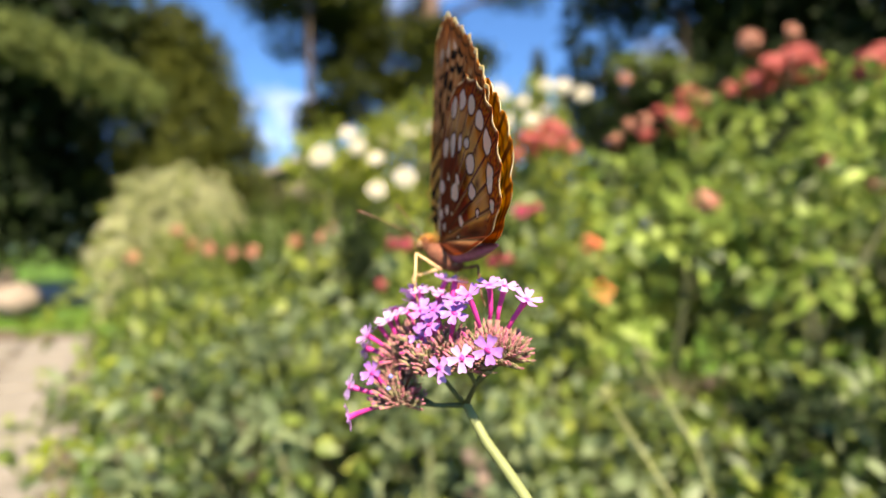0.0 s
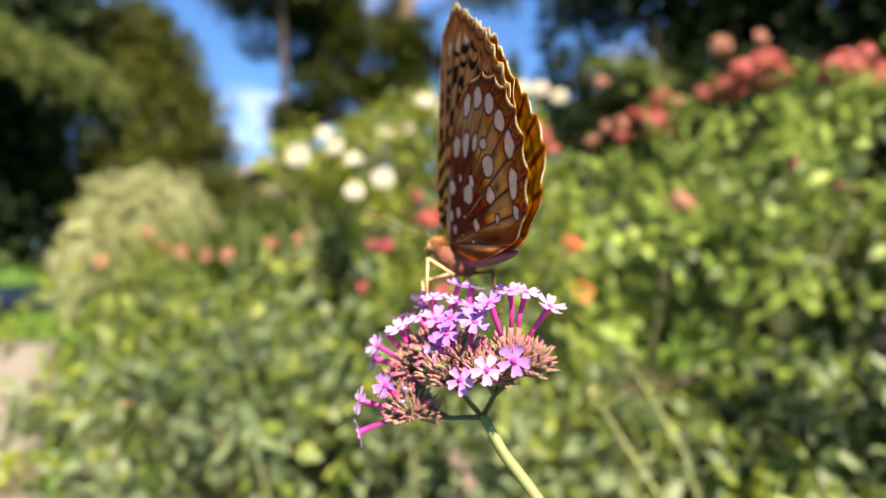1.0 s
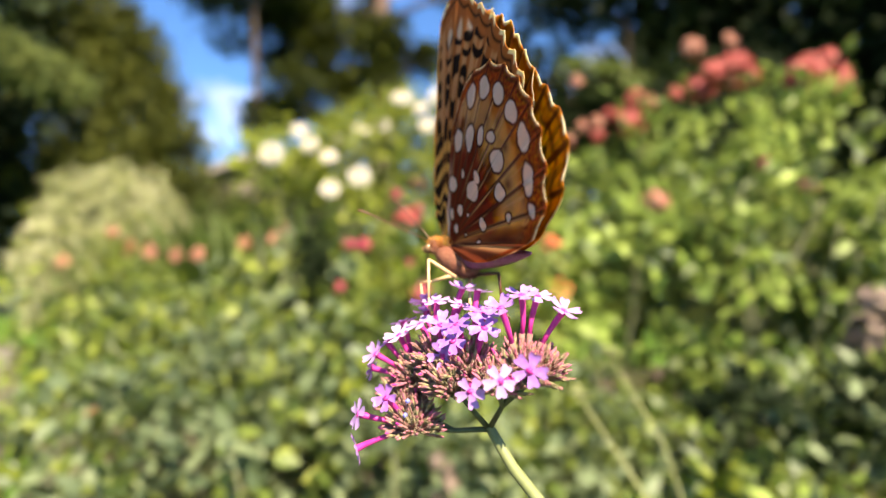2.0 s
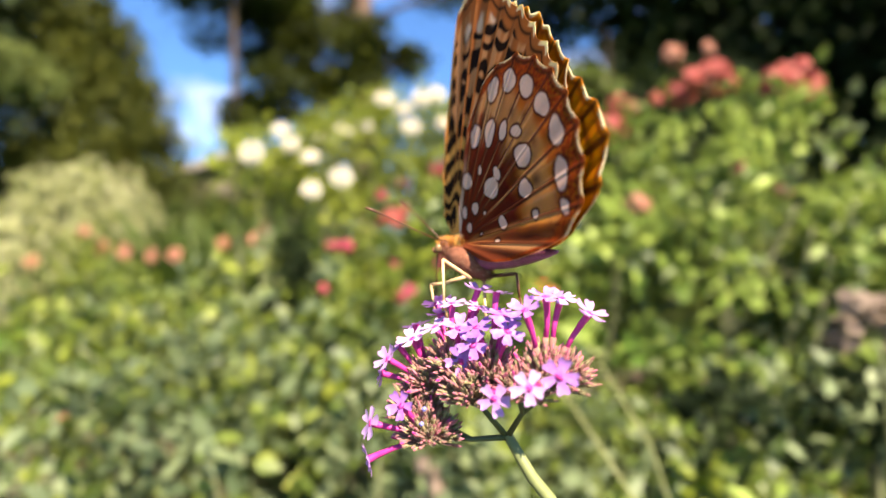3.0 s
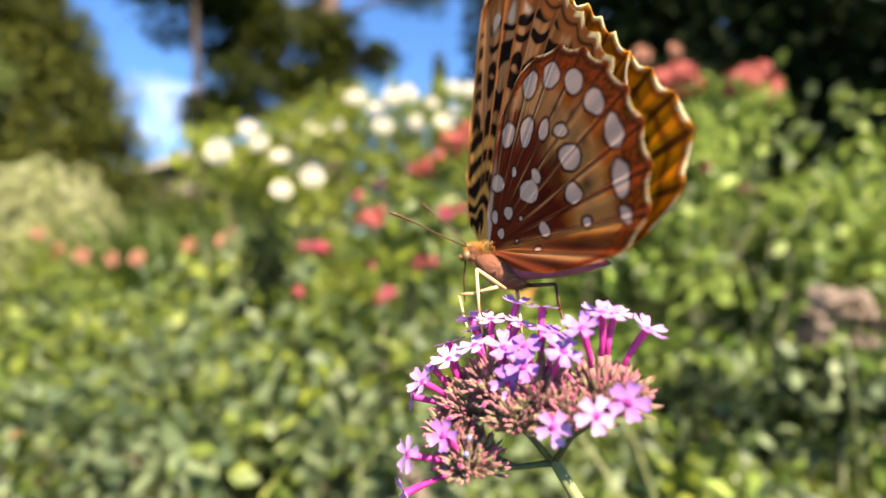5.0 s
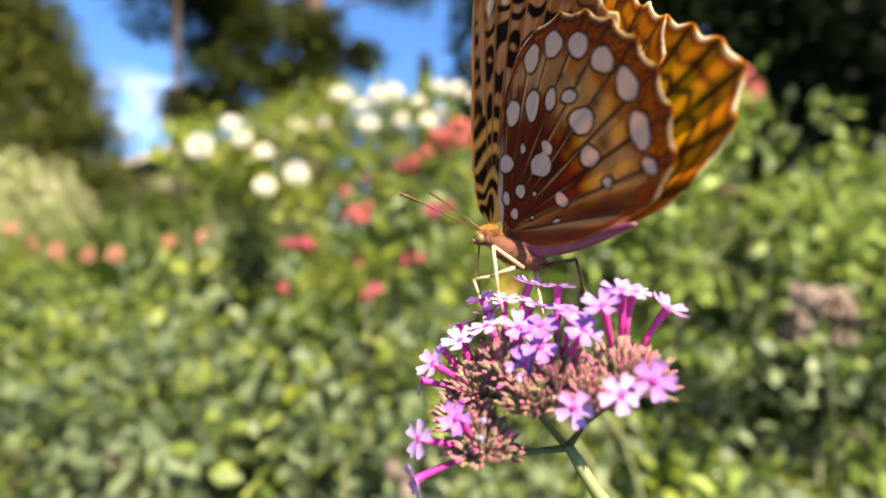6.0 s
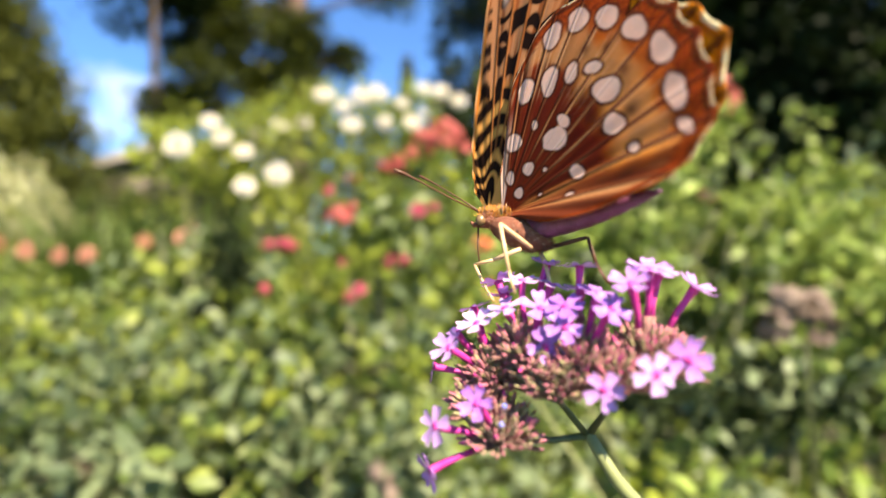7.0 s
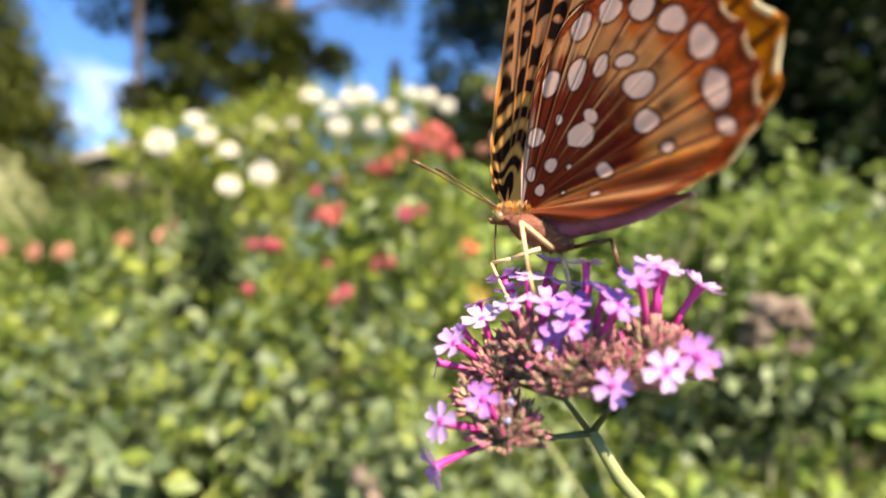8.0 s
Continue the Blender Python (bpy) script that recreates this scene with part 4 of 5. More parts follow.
MIDDLE_CYME = ((-5.5, 0.0, 7.0), (-4.8, -3.4, 12.0), 4.8, [(-7.0, -3.9, 19.7, 0.4), (-7.8, -5.2, 17.5, 0.7), (-3.4, -1.8, 21.6, 0.3), (-3.4, -1.4, 24.3, 0.0), (-3.2, -4.9, 21.3, 0.15), (-3.6, -8.2, 19.8, 0.5), (-6.0, -10.3, 11.3, 0.9)])
RIGHT_CYME = ((0.2, -2.2, 6.5), (2.2, -6.2, 12.0), 5.4, [(-1.4, -8.6, 22.6, 0.4), (2.0, -7.4, 24.2, 0.3), (4.8, -6.0, 23.9, 0.48), (8.0, -8.2, 21.9, 0.42), (-2.8, -14.1, 13.8, 0.9), (1.2, -14.3, 15.1, 0.9)])
CORE_CYME = ((-5.5, 0.0, 7.0), (-7.6, -2.6, 9.6), 4.6, [])
FRONT_CYME = ((0.2, -2.2, 6.5), (-1.6, -6.4, 10.6), 4.2, [])
EDGE_CYME = ((0.2, -2.2, 6.5), (4.6, -6.6, 12.4), 3.4, [])
CYMES = [LOWER_LEFT_CYME, LOWER_BACK_CYME, LEFT_CYME, BACK_CYME, MIDDLE_CYME, RIGHT_CYME, CORE_CYME, FRONT_CYME, EDGE_CYME]


def make_verbena():
    v = thing("verbena", "purple verbena flower head with open florets and reddish buds", "flower", Matrix.Translation(NODE))
    rng = random.Random(5)
    s = Shell()
    s.tube([FORK, (0.0018, -0.0015, -0.0033), (0.0053, -0.0035, -0.0076), (0.018, -0.008, -0.025), (0.07, 0.0, -0.20), (0.10, 0.05, -0.55), (0.11, 0.06, -NODE.z)],
           [0.00075, 0.00092, 0.00095, 0.0011, 0.0015, 0.002, 0.0025], 8)
    part("stem", s.mesh("stem", STEM), v)
    buds = []
    for bend, heart, radius, florets in CYMES:
        c = Vector(heart) * MM
        st = Shell()
        st.tube([FORK - Vector((0, 0, 0.0004)), Vector(bend) * MM, c], [0.0005, 0.00038, 0.0005], 7)
        part("branch", st.mesh("branch", BRANCH), v)
        n = int(66 * radius)
        for k in range(n):
            z = 1 - 1.45 * (k + 0.5) / n
            a = k * 2.399963
            r = math.sqrt(max(0, 1 - z * z))
            d = Vector((r * math.cos(a), r * math.sin(a), z)).normalized()
            kind = rng.choices(range(7), [5, 5, 4, 3, 3, 3.2, 0.5])[0]
            at = c + d * (radius * rng.uniform(0.04, 0.36) ** 0.8) * MM
            d = (d + Vector((-0.05, -0.1, 0.55)) + Vector((rng.uniform(-.24, .24), rng.uniform(-.24, .24), rng.uniform(-.2, .2)))).normalized()
            buds.append((kind, Matrix.Translation(at) @ d.to_track_quat("Z", "Y").to_matrix().to_4x4() @ Matrix.Scale(rng.uniform(0.62, 0.98), 4)))
        for x, y, z, tilt in florets:
            p = Vector((x, y, z)) * MM
            tilt = tilt if tilt > 0.6 else 0.72 * tilt
            d = (p - c).normalized()
            length = (p - c).length / MM - radius * 0.45
            tube = TUBES[0] if length < 4.5 else TUBES[1] if length < 6.5 else TUBES[2]
            turn = d.to_track_quat("Z", "Y").to_matrix().to_4x4() @ pose(0, 0, 0, 0, 0, rng.uniform(0, 72))
            f = part("floret", tube, v, "", Matrix.Translation(p) @ turn)
            look_out = (d * (1 - tilt) + Vector((-0.35 + rng.uniform(-.12, .12), -0.9, 0.2 + rng.uniform(-.15, .15))) * tilt).normalized()
            lean = turn.to_3x3().inverted().to_4x4() @ look_out.to_track_quat("Z", "Y").to_matrix().to_4x4() @ pose(0, 0, 0, 0, 0, rng.uniform(0, 72))
            part("corolla", rng.choice(COROLLAS), f, "", lean @ Matrix.Scale(rng.uniform(1.0, 1.12) * (0.92 if tilt > 0.6 else 1.0), 4))
    # the foremost buds are single parts, the ones behind them one mesh
    buds.sort(key=lambda q: q[1].translation.y + 0.35 * q[1].translation.x)
    for kind, m in buds[:300]:
        part("bud", BUDS[kind], v, "", m)
    rest = Shell()
    for kind, m in buds[300:]:
        me = BUDS[kind]
        points = [m @ p.co for p in me.vertices]
        body, tip = BUD_KINDS[kind][:2]
        rest.grow(points, [tuple(p.vertices) for p in me.polygons if p.material_index == 0], body)
        rest.grow(points, [tuple(p.vertices) for p in me.polygons if p.material_index == 1], tip)
        rest.grow(points, [tuple(p.vertices) for p in me.polygons if p.material_index == 2], 4)
    tagged(part("bud_mass", rest.mesh("bud_mass", BUD_MATS), v), kind="stuff")
    blue = bud_mesh(BUD_BLUE, BUD_BLUE, 0.34, 0.9, 8)
    for at in ((-14.6, -2.6, 5.9), (-14.2, -2.6, 8.0)):
        part("bud", blue, v, "tiny blue-violet bud", Matrix.Translation(Vector(at) * MM) @ Vector((-0.5, -0.8, 0.3)).to_track_quat("Z", "Y").to_matrix().to_4x4())
    return v


make_verbena()


# ---- butterfly ----
BASE = Matrix(((0.28037, 0.06596, -0.95762, -0.0008), (-0.95635, -0.06648, -0.28457, 0.09714), (-0.08243, 0.99561, 0.04444, 1.00207), (0, 0, 0, 1)))
BASE = Matrix.LocRotScale(BASE.translation, BASE.to_quaternion().normalized(), None)


def wing_material():
    n = Nodes("wing_scales")
    at = n.add("ShaderNodeAttribute")
    at.attribute_name = "scales"
    fine = n.noise(2600, 3)
    col = n.blend(0.22, at.outputs["Color"], n.ramp(fine, [(0.3, (0.35, 0.35, 0.35)), (0.7, (1, 1, 1))]), "MULTIPLY")
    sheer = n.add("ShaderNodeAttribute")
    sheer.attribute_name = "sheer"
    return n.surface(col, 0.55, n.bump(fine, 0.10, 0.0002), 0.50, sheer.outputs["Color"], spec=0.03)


WING = wing_material()
FUR = plain_material("maroon_fur", (0.13, 0.040, 0.024), (0.27, 0.105, 0.060), 900.0, 0.8, 0.8, 0.0004)
PALE_FUR = plain_material("pale_fur", (0.26, 0.15, 0.09), (0.42, 0.28, 0.18), 900.0, 0.7)
TUFT = plain_material("orange_fur", (0.46, 0.17, 0.025), (0.66, 0.32, 0.06), 900.0, 0.8)
# the abdomen's lilac sheen is mixed into its base colour
ABDOMEN = plain_material("purplish_brown_abdomen", (0.070, 0.014, 0.026), (0.18, 0.058, 0.135), 500.0, 0.38, 0.5, 0.0004)
LEG = plain_material("tan_leg", (0.40, 0.25, 0.125), (0.58, 0.41, 0.24), 600.0, 0.45)
DARK_LEG = plain_material("brown_leg", (0.045, 0.016, 0.009), (0.10, 0.04, 0.018), 600.0, 0.45)
EYE = plain_material("brown_eye", (0.10, 0.06, 0.03), (0.22, 0.14, 0.07), 900.0, 0.2)

# silver spots of the hind wing's underside: centre, half length, half width in mm, turn in degrees
OUTER_SPOTS = [(7.4, 25.3, 2.04, 1.72, 94), (12.0, 25.6, 2.08, 1.62, 133), (16.7, 23.7, 2.09, 1.40, 133), (20.8, 20.3, 2.03, 1.32, 133),
               (24.5, 16.0, 2.24, 1.27, 112), (26.3, 10.4, 2.40, 1.17, 110), (27.6, 6.2, 1.30, 0.66, 131)]
MIDDLE_SPOTS = [(3.0, 18.4, 1.98, 1.68, 102), (7.7, 18.3, 2.26, 1.51, 90), (11.6, 18.0, 1.54, 1.14, 90), (15.2, 17.4, 1.47, 0.84, 161),
                (17.5, 13.6, 2.20, 1.60, 154), (18.9, 8.8, 1.56, 1.30, 143), (21.8, 5.2, 0.77, 0.58, 144)]
INNER_SPOTS = [(1.3, 10.8, 1.81, 1.35, 159), (5.5, 12.4, 0.82, 0.58, 114), (9.6, 9.3, 2.26, 1.65, 164), (10.9, 11.5, 1.41, 0.80, 136), (4.9, 6.1, 1.20, 0.98, 158),
               (8.2, 5.3, 0.42, 0.32, 168), (1.2, 5.4, 1.15, 0.85, 110), (3.3, 2.8, 0.96, 0.84, 155), (13.9, 3.9, 1.37, 0.85, 149), (13.1, 1.1, 0.72, 0.25, 3), (7.7, 1.9, 0.34, 0.22, 179)]
HIND_EDGE = ([-14, -8, -2, 1, 5, 10, 18, 29, 42, 55, 66, 73, 78, 82, 87, 90, 93, 97, 104], [9, 15, 21, 24.6, 29.2, 31.3, 32.4, 33.2, 33.5, 33.4, 32.6, 31.0, 29.3, 27.0, 23.0, 20.5, 13.5, 8.0, 4.0])
FAR_EDGE = ([-14, -8, -2, 1, 5, 10, 16, 21, 24, 29, 36, 45, 55, 66, 73, 78, 82, 87, 90, 93, 97, 104], [9, 15, 21, 24.6, 29.0, 32.2, 34.0, 34.9, 35.2, 34.4, 33.6, 33.2, 32.8, 32.2, 31.0, 29.3, 27.0, 23.0, 20.5, 13.5, 8.0, 4.0])
FORE_EDGE = ([20, 27, 34, 41, 55, 65, 72, 80, 87, 91, 95, 98, 100, 102, 104, 108, 112, 118, 126, 137], [14, 25, 32, 36.0, 37.5, 39.8, 41, 43.3, 46, 46.5, 45, 42.8, 36.5, 31, 26.2, 20.2, 16.6, 12.2, 8.2, 5])
HIND_VEINS = [3, 12, 21, 30, 39, 48, 57, 66, 75, 86]
FORE_VEINS = [38, 48, 57, 66, 74, 81, 88, 94]


def smooth(a, b, x):
    q = np.clip((x - a) / (b - a), 0, 1)
    return q * q * (3 - 2 * q)


def lay(col, mask, colour):
    return col + mask[:, None] * (np.array(colour) - col)


def grain(u, v, scale, seed):
    return np.array([noise.noise(Vector((a * scale, b * scale, seed))) for a, b in zip(u, v)])


def scallop(deg, lo, hi, lobes, depth):
    inside = smooth(lo - 2, lo + 2, deg) * (1 - smooth(hi - 2, hi + 2, deg))
    return 1 - depth * inside * np.abs(np.sin(np.pi * lobes * (deg - lo) / (hi - lo)))


def vein_mask(deg, r, veins, width):
    gap = np.min(np.abs(deg[:, None] - np.array(veins)[None]), axis=1)
    return 1 - smooth(width * 0.5, width, np.radians(gap) * r)


def spot_field(u, v, spots, grow):
    m = np.zeros(len(u))
    ripple = grain(u, v, 0.9, 31.0)
    for x, y, a, b, turn in spots:
        c, s = math.cos(radians(turn)), math.sin(radians(turn))
        p, q = (u - x) * c + (v - y) * s, -(u - x) * s + (v - y) * c
        d = np.sqrt((p / (a + grow)) ** 2 + (q / (b + grow)) ** 2) + 0.05 * np.sin(3 * np.arctan2(q, p) + x) + 0.10 * ripple
        m = np.maximum(m, 1 - smooth(1 - 0.22 / (b + grow + .2), 1 + 0.12 / (b + grow + .2), d))
    return m


def hind_under(u, v, deg, r, edge):
    f = r / edge
    g = grain(u, v, 0.35, 1.0)
    streak = grain(deg * 0.35, r * 0.06, 1.0, 4.0)
    col = np.tile(np.array((0.105, 0.019, 0.010)), (len(u), 1))
    col = lay(col, smooth(0.1, 0.5, streak + 0.2) * 0.5, (0.20, 0.045, 0.014))
    tan = smooth(20.0, 22.0, r + 1.2 * g - 2.0 * smooth(46, 60, deg)) * (1 - smooth(0.885, 0.925, f))
    col = lay(col, tan * 0.9, (0.32, 0.085, 0.020))
    band = smooth(19.0, 21.0, r + 1.5 * g - 2.5 * smooth(46, 60, deg)) * (1 - smooth(25.5, 27.5, r + 1.5 * g)) * smooth(8, 14, deg)
    col = lay(col, band * 0.92, (0.36, 0.205, 0.090))
    # cream streaks of the cells, paler for the sunlit shine painted in
    col = lay(col, smooth(0.22, 0.42, grain(deg * 0.6, r * 0.07, 1.0, 14.0) + 0.1) * smooth(16, 19.5, r) * (1 - smooth(0.88, 0.92, f)) * (0.25 + 0.25 * smooth(35, 60, deg)), (0.66, 0.46, 0.26))
    col = lay(col, smooth(40, 54, deg) * smooth(16, 19, r) * (1 - smooth(25.5, 28, r + 1.5 * g)) * smooth(0.1, 0.4, streak) * 0.4, (0.50, 0.32, 0.18))
    # inner fold: an orange rib, the gap's shade painted as a dark wedge, a pale lens and a brown hem
    fold = 1 - smooth(8, 13, deg)
    arc = np.radians(1.0) * r
    col = lay(col, fold * 0.9, (0.22, 0.070, 0.024))
    col = lay(col, fold * smooth(0.0, 0.4, streak) * 0.6, (0.50, 0.26, 0.10))
    col = lay(col, (1 - smooth(-1.5, 0.5, deg)) * 0.85, (0.13, 0.038, 0.020))
    col = lay(col, np.exp(-((deg - 11.5 + 0.17 * np.maximum(r - 17, 0)) * arc / 0.42) ** 2) * smooth(3, 7, r) * 0.9, (0.60, 0.30, 0.085))
    col = lay(col, np.exp(-(((deg - 5.2) * arc / (0.12 + 0.045 * r)) ** 2 + ((r - 21) / 5.5) ** 2)) * 0.95, (0.050, 0.016, 0.010))
    col = lay(col, np.exp(-(((deg - 1.6) * arc / 0.62) ** 2 + ((r - 17) / 8.5) ** 4)) * (0.6 + 0.5 * streak), (0.46, 0.27, 0.13))
    col = lay(col, smooth(84, 89, deg) * (1 - smooth(9, 17, r)) * 0.85, (0.55, 0.46, 0.38))
    col = lay(col, smooth(80, 85, deg) * (1 - smooth(3, 8, r)) * 0.9, (0.60, 0.54, 0.50))
    col = lay(col, smooth(0.885, 0.925, f) * (1 - smooth(0.972, 0.98, f)), (0.25, 0.050, 0.011))
    col = lay(col, smooth(0.86, 0.89, f) * (1 - smooth(0.955, 0.97, f)) * smooth(-0.1, 0.3, grain(u, v, 1.7, 21.0)) * 0.6, (0.090, 0.022, 0.009))
    # the centre's unlit darkness, painted into the scale colour
    dark = np.exp(-(((u - 14.0) / 7.4) ** 2 + ((v - 11.0) / 6.4) ** 2) ** 1.3)
    col = lay(col, dark * (1 - tan) * 0.75, (0.045, 0.010, 0.007))
    col = lay(col, spot_field(u, v, MIDDLE_SPOTS + INNER_SPOTS, 0.42) * 0.85, (0.055, 0.020, 0.012))
    col = lay(col, spot_field(u, v, OUTER_SPOTS, 0.45) * 0.8, (0.075, 0.028, 0.015))
    for x, y in ((19.9, 15.3), (21.0, 9.9), (13.6, 20.6), (17.0, 19.4)):
        col = lay(col, np.exp(-((u - x) ** 2 + (v - y) ** 2) / 0.7) * 0.8, (0.07, 0.03, 0.015))
    col = lay(col, vein_mask(deg, r, HIND_VEINS, 0.34) * smooth(3, 8, r) * (1 - smooth(0.96, 0.975, f)) * 0.85, (0.075, 0.024, 0.012))
    # pale line beside each vein: sun on its ridge, put into the colour
    col = lay(col, vein_mask(deg + 0.7, r, HIND_VEINS, 0.26) * smooth(8, 16, r) * (1 - smooth(0.9, 0.95, f)) * 0.6 * smooth(-0.1, 0.3, streak), (0.62, 0.38, 0.18))
    col = lay(col, spot_field(u, v, OUTER_SPOTS + MIDDLE_SPOTS + INNER_SPOTS, 0.0), (0.53, 0.50, 0.50))
    col = lay(col, smooth(0.960, 0.968, f) * (1 - smooth(0.976, 0.982, f)), (0.07, 0.025, 0.012))
    lob = 0.5 + 0.5 * np.cos(2 * np.pi * 8 * (deg - 3) / 72)
    rag = 0.008 * grain(deg * 1.3, r * 0.0, 1.0, 9.0)
    col = lay(col, smooth(0.988, 0.991, f + rag) * smooth(-1, 3, deg) * smooth(0.15, 0.5, 1 - lob) * smooth(-0.45, 0.0, grain(deg * 1.9, r * 0.0, 1.0, 17.0)), (0.74, 0.64, 0.46))
    return col


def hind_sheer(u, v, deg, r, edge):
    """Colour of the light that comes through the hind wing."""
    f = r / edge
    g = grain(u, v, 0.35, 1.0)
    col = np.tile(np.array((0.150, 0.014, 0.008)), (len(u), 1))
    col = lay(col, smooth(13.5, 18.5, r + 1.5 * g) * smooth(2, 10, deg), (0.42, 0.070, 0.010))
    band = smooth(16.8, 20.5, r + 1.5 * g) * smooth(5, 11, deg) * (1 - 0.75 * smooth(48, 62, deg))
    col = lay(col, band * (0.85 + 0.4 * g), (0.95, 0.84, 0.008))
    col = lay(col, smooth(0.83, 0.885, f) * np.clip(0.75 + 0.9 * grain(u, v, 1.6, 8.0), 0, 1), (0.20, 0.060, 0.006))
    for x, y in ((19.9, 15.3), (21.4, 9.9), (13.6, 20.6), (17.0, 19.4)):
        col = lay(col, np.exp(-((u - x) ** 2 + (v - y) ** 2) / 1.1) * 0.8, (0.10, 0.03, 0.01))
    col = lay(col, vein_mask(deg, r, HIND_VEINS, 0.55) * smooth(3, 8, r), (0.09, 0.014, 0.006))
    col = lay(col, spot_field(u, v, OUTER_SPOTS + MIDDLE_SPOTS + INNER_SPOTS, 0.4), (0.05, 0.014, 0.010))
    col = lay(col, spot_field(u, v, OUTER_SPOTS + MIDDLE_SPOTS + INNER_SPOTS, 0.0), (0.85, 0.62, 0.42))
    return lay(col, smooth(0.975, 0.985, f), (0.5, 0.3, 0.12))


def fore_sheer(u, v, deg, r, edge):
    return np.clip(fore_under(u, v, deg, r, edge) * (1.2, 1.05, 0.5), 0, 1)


def hind_upper(u, v, deg, r, edge):
    f = r / edge
    g = grain(u, v, 0.4, 2.0)
    col = np.tile(np.array((0.70, 0.345, 0.010)), (len(u), 1))
    col = lay(col, (1 - smooth(0.34, 0.60, f + 0.06 * g)) * 0.9, (0.13, 0.045, 0.014))
    cell = np.array(HIND_VEINS)
    mid = (cell[:-1] + cell[1:]) / 2
    near = mid[np.argmin(np.abs(deg[:, None] - mid[None]), axis=1)]
    off = np.radians(deg - near) * r
    zig = 0.58 + 0.03 * np.cos(near * 1.7)
    col = lay(col, np.exp(-((f - zig - 0.012 * np.abs(off)) / 0.030) ** 2), (0.035, 0.016, 0.010))
    col = lay(col, np.clip(1.8 * np.exp(-(((f - 0.735 + 0.01 * off ** 2) * 33) ** 2 + 0.6 * off ** 2) / 1.1), 0, 1), (0.03, 0.014, 0.010))
    col = lay(col, np.exp(-((f - 0.845 + 0.012 * off ** 2) / 0.021) ** 2) * (np.abs(off) < 1.9), (0.035, 0.016, 0.010))
    col = lay(col, np.maximum(0.9 * np.exp(-((f - 0.905) / 0.018) ** 2), np.exp(-((f - 0.972) / 0.012) ** 2)), (0.05, 0.018, 0.010))
    col = lay(col, smooth(0.86, 0.95, f) * 0.45, (0.42, 0.085, 0.008))
    col = lay(col, vein_mask(deg, r, HIND_VEINS, 0.52) * smooth(4, 9, r) * 0.92, (0.06, 0.022, 0.010))
    rag = 0.008 * grain(deg * 1.3, r * 0.0, 1.0, 9.0)
    col = lay(col, smooth(0.985, 0.988, f + rag) * (0.02 + 0.98 * smooth(0.2, 0.45, 0.5 - 0.5 * np.cos(2 * np.pi * 8 * (deg - 3) / 72))), (0.76, 0.70, 0.56))
    return col


def fore_under(u, v, deg, r, edge):
    f = r / edge
    g = grain(u, v, 0.30, 3.0)
    streak = grain(deg * 0.4, r * 0.05, 1.0, 7.0)
    col = np.tile(np.array((0.26, 0.10, 0.036)), (len(u), 1))
    col = lay(col, smooth(0.55, 0.8, f) * 0.6, (0.32, 0.125, 0.04))
    col = lay(col, smooth(-0.2, 0.25, streak) * 0.65, (0.54, 0.35, 0.19))
    col = lay(col, (1 - smooth(17, 23, r)) * 0.9, (0.66, 0.41, 0.12))
    black = (0.014, 0.009, 0.007)
    r = r + 1.3 * grain(u, v, 0.28, 11.0)
    # wavy bars across the cell, then two rows of blotches between the veins
    for at in (3.4, 6.6, 10.2, 14.2, 18.4):
        d = r - at - 0.9 * np.sin(radians(9) * deg)
        col = lay(col, np.clip(2.4 * np.exp(-(d / 0.85) ** 2), 0, 1) * smooth(66, 74, deg) * (1 - smooth(0.82, 0.86, np.where(deg > 99, f, 0))), black)
    cell = np.array([20] + FORE_VEINS + [112])
    mid, half = (cell[:-1] + cell[1:]) / 2, (cell[1:] - cell[:-1]) / 2
    pick = np.argmin(np.abs(deg[:, None] - mid[None]), axis=1)
    off = np.radians(deg - mid[pick]) * r
    wide = (deg - mid[pick]) / half[pick]
    for at, size, amp, bend in ((21.8, 1.25, 1.6, 1.3), (26.0, 1.2, -1.5, -1.2), (30.0, 0.95, 1.2, 1.0), (33.4, 0.75, -0.9, -0.8), (36.4, 0.55, -0.5, -0.8)):
        d2 = ((r - at - amp * np.cos(pick * 2.1) + bend * (wide ** 2 - 0.4)) / size) ** 2 + 0.5 * wide ** 6
        col = lay(col, np.clip(2.2 * np.exp(-d2 ** 1.6), 0, 1), black)
    d2 = ((r - 38.0 - 0.6 * np.cos(pick * 1.3)) / 1.5) ** 2 + (off / 1.1) ** 2
    col = lay(col, np.clip(1.5 * np.exp(-d2 ** 2), 0, 1) * smooth(60, 70, deg), (0.60, 0.55, 0.50))
    col = lay(col, vein_mask(deg, r, FORE_VEINS, 0.34) * smooth(6, 16, r) * 0.85, (0.34, 0.15, 0.05))
    col = lay(col, smooth(0.90, 0.925, f) * (1 - smooth(97.5, 98.5, deg)), (0.30, 0.12, 0.04))
    col = lay(col, np.exp(-((f - 0.955) / 0.008) ** 2) * (1 - smooth(96, 98, deg)), (0.05, 0.025, 0.012))
    col = lay(col, smooth(0.978, 0.984, f) * (1 - smooth(96, 98, deg)) * smooth(0.2, 0.5, 0.5 + 0.5 * np.cos(2 * np.pi * 8 * (deg - 35) / 60)), (0.80, 0.70, 0.50))
    col = lay(col, smooth(0.82, 0.86, f) * smooth(98.5, 100, deg), (0.58, 0.25, 0.045))
    col = lay(col, smooth(0.92, 0.94, f) * smooth(97.6, 98.4, deg), (0.66, 0.42, 0.20))
    return col


def fore_upper(u, v, deg, r, edge):
    f = r / edge
    col = hind_upper(u, v, (deg - 20) * 0.9, r, edge)
    return lay(col, (1 - smooth(0.12, 0.35, f)) * 0.5, (0.20, 0.08, 0.025))


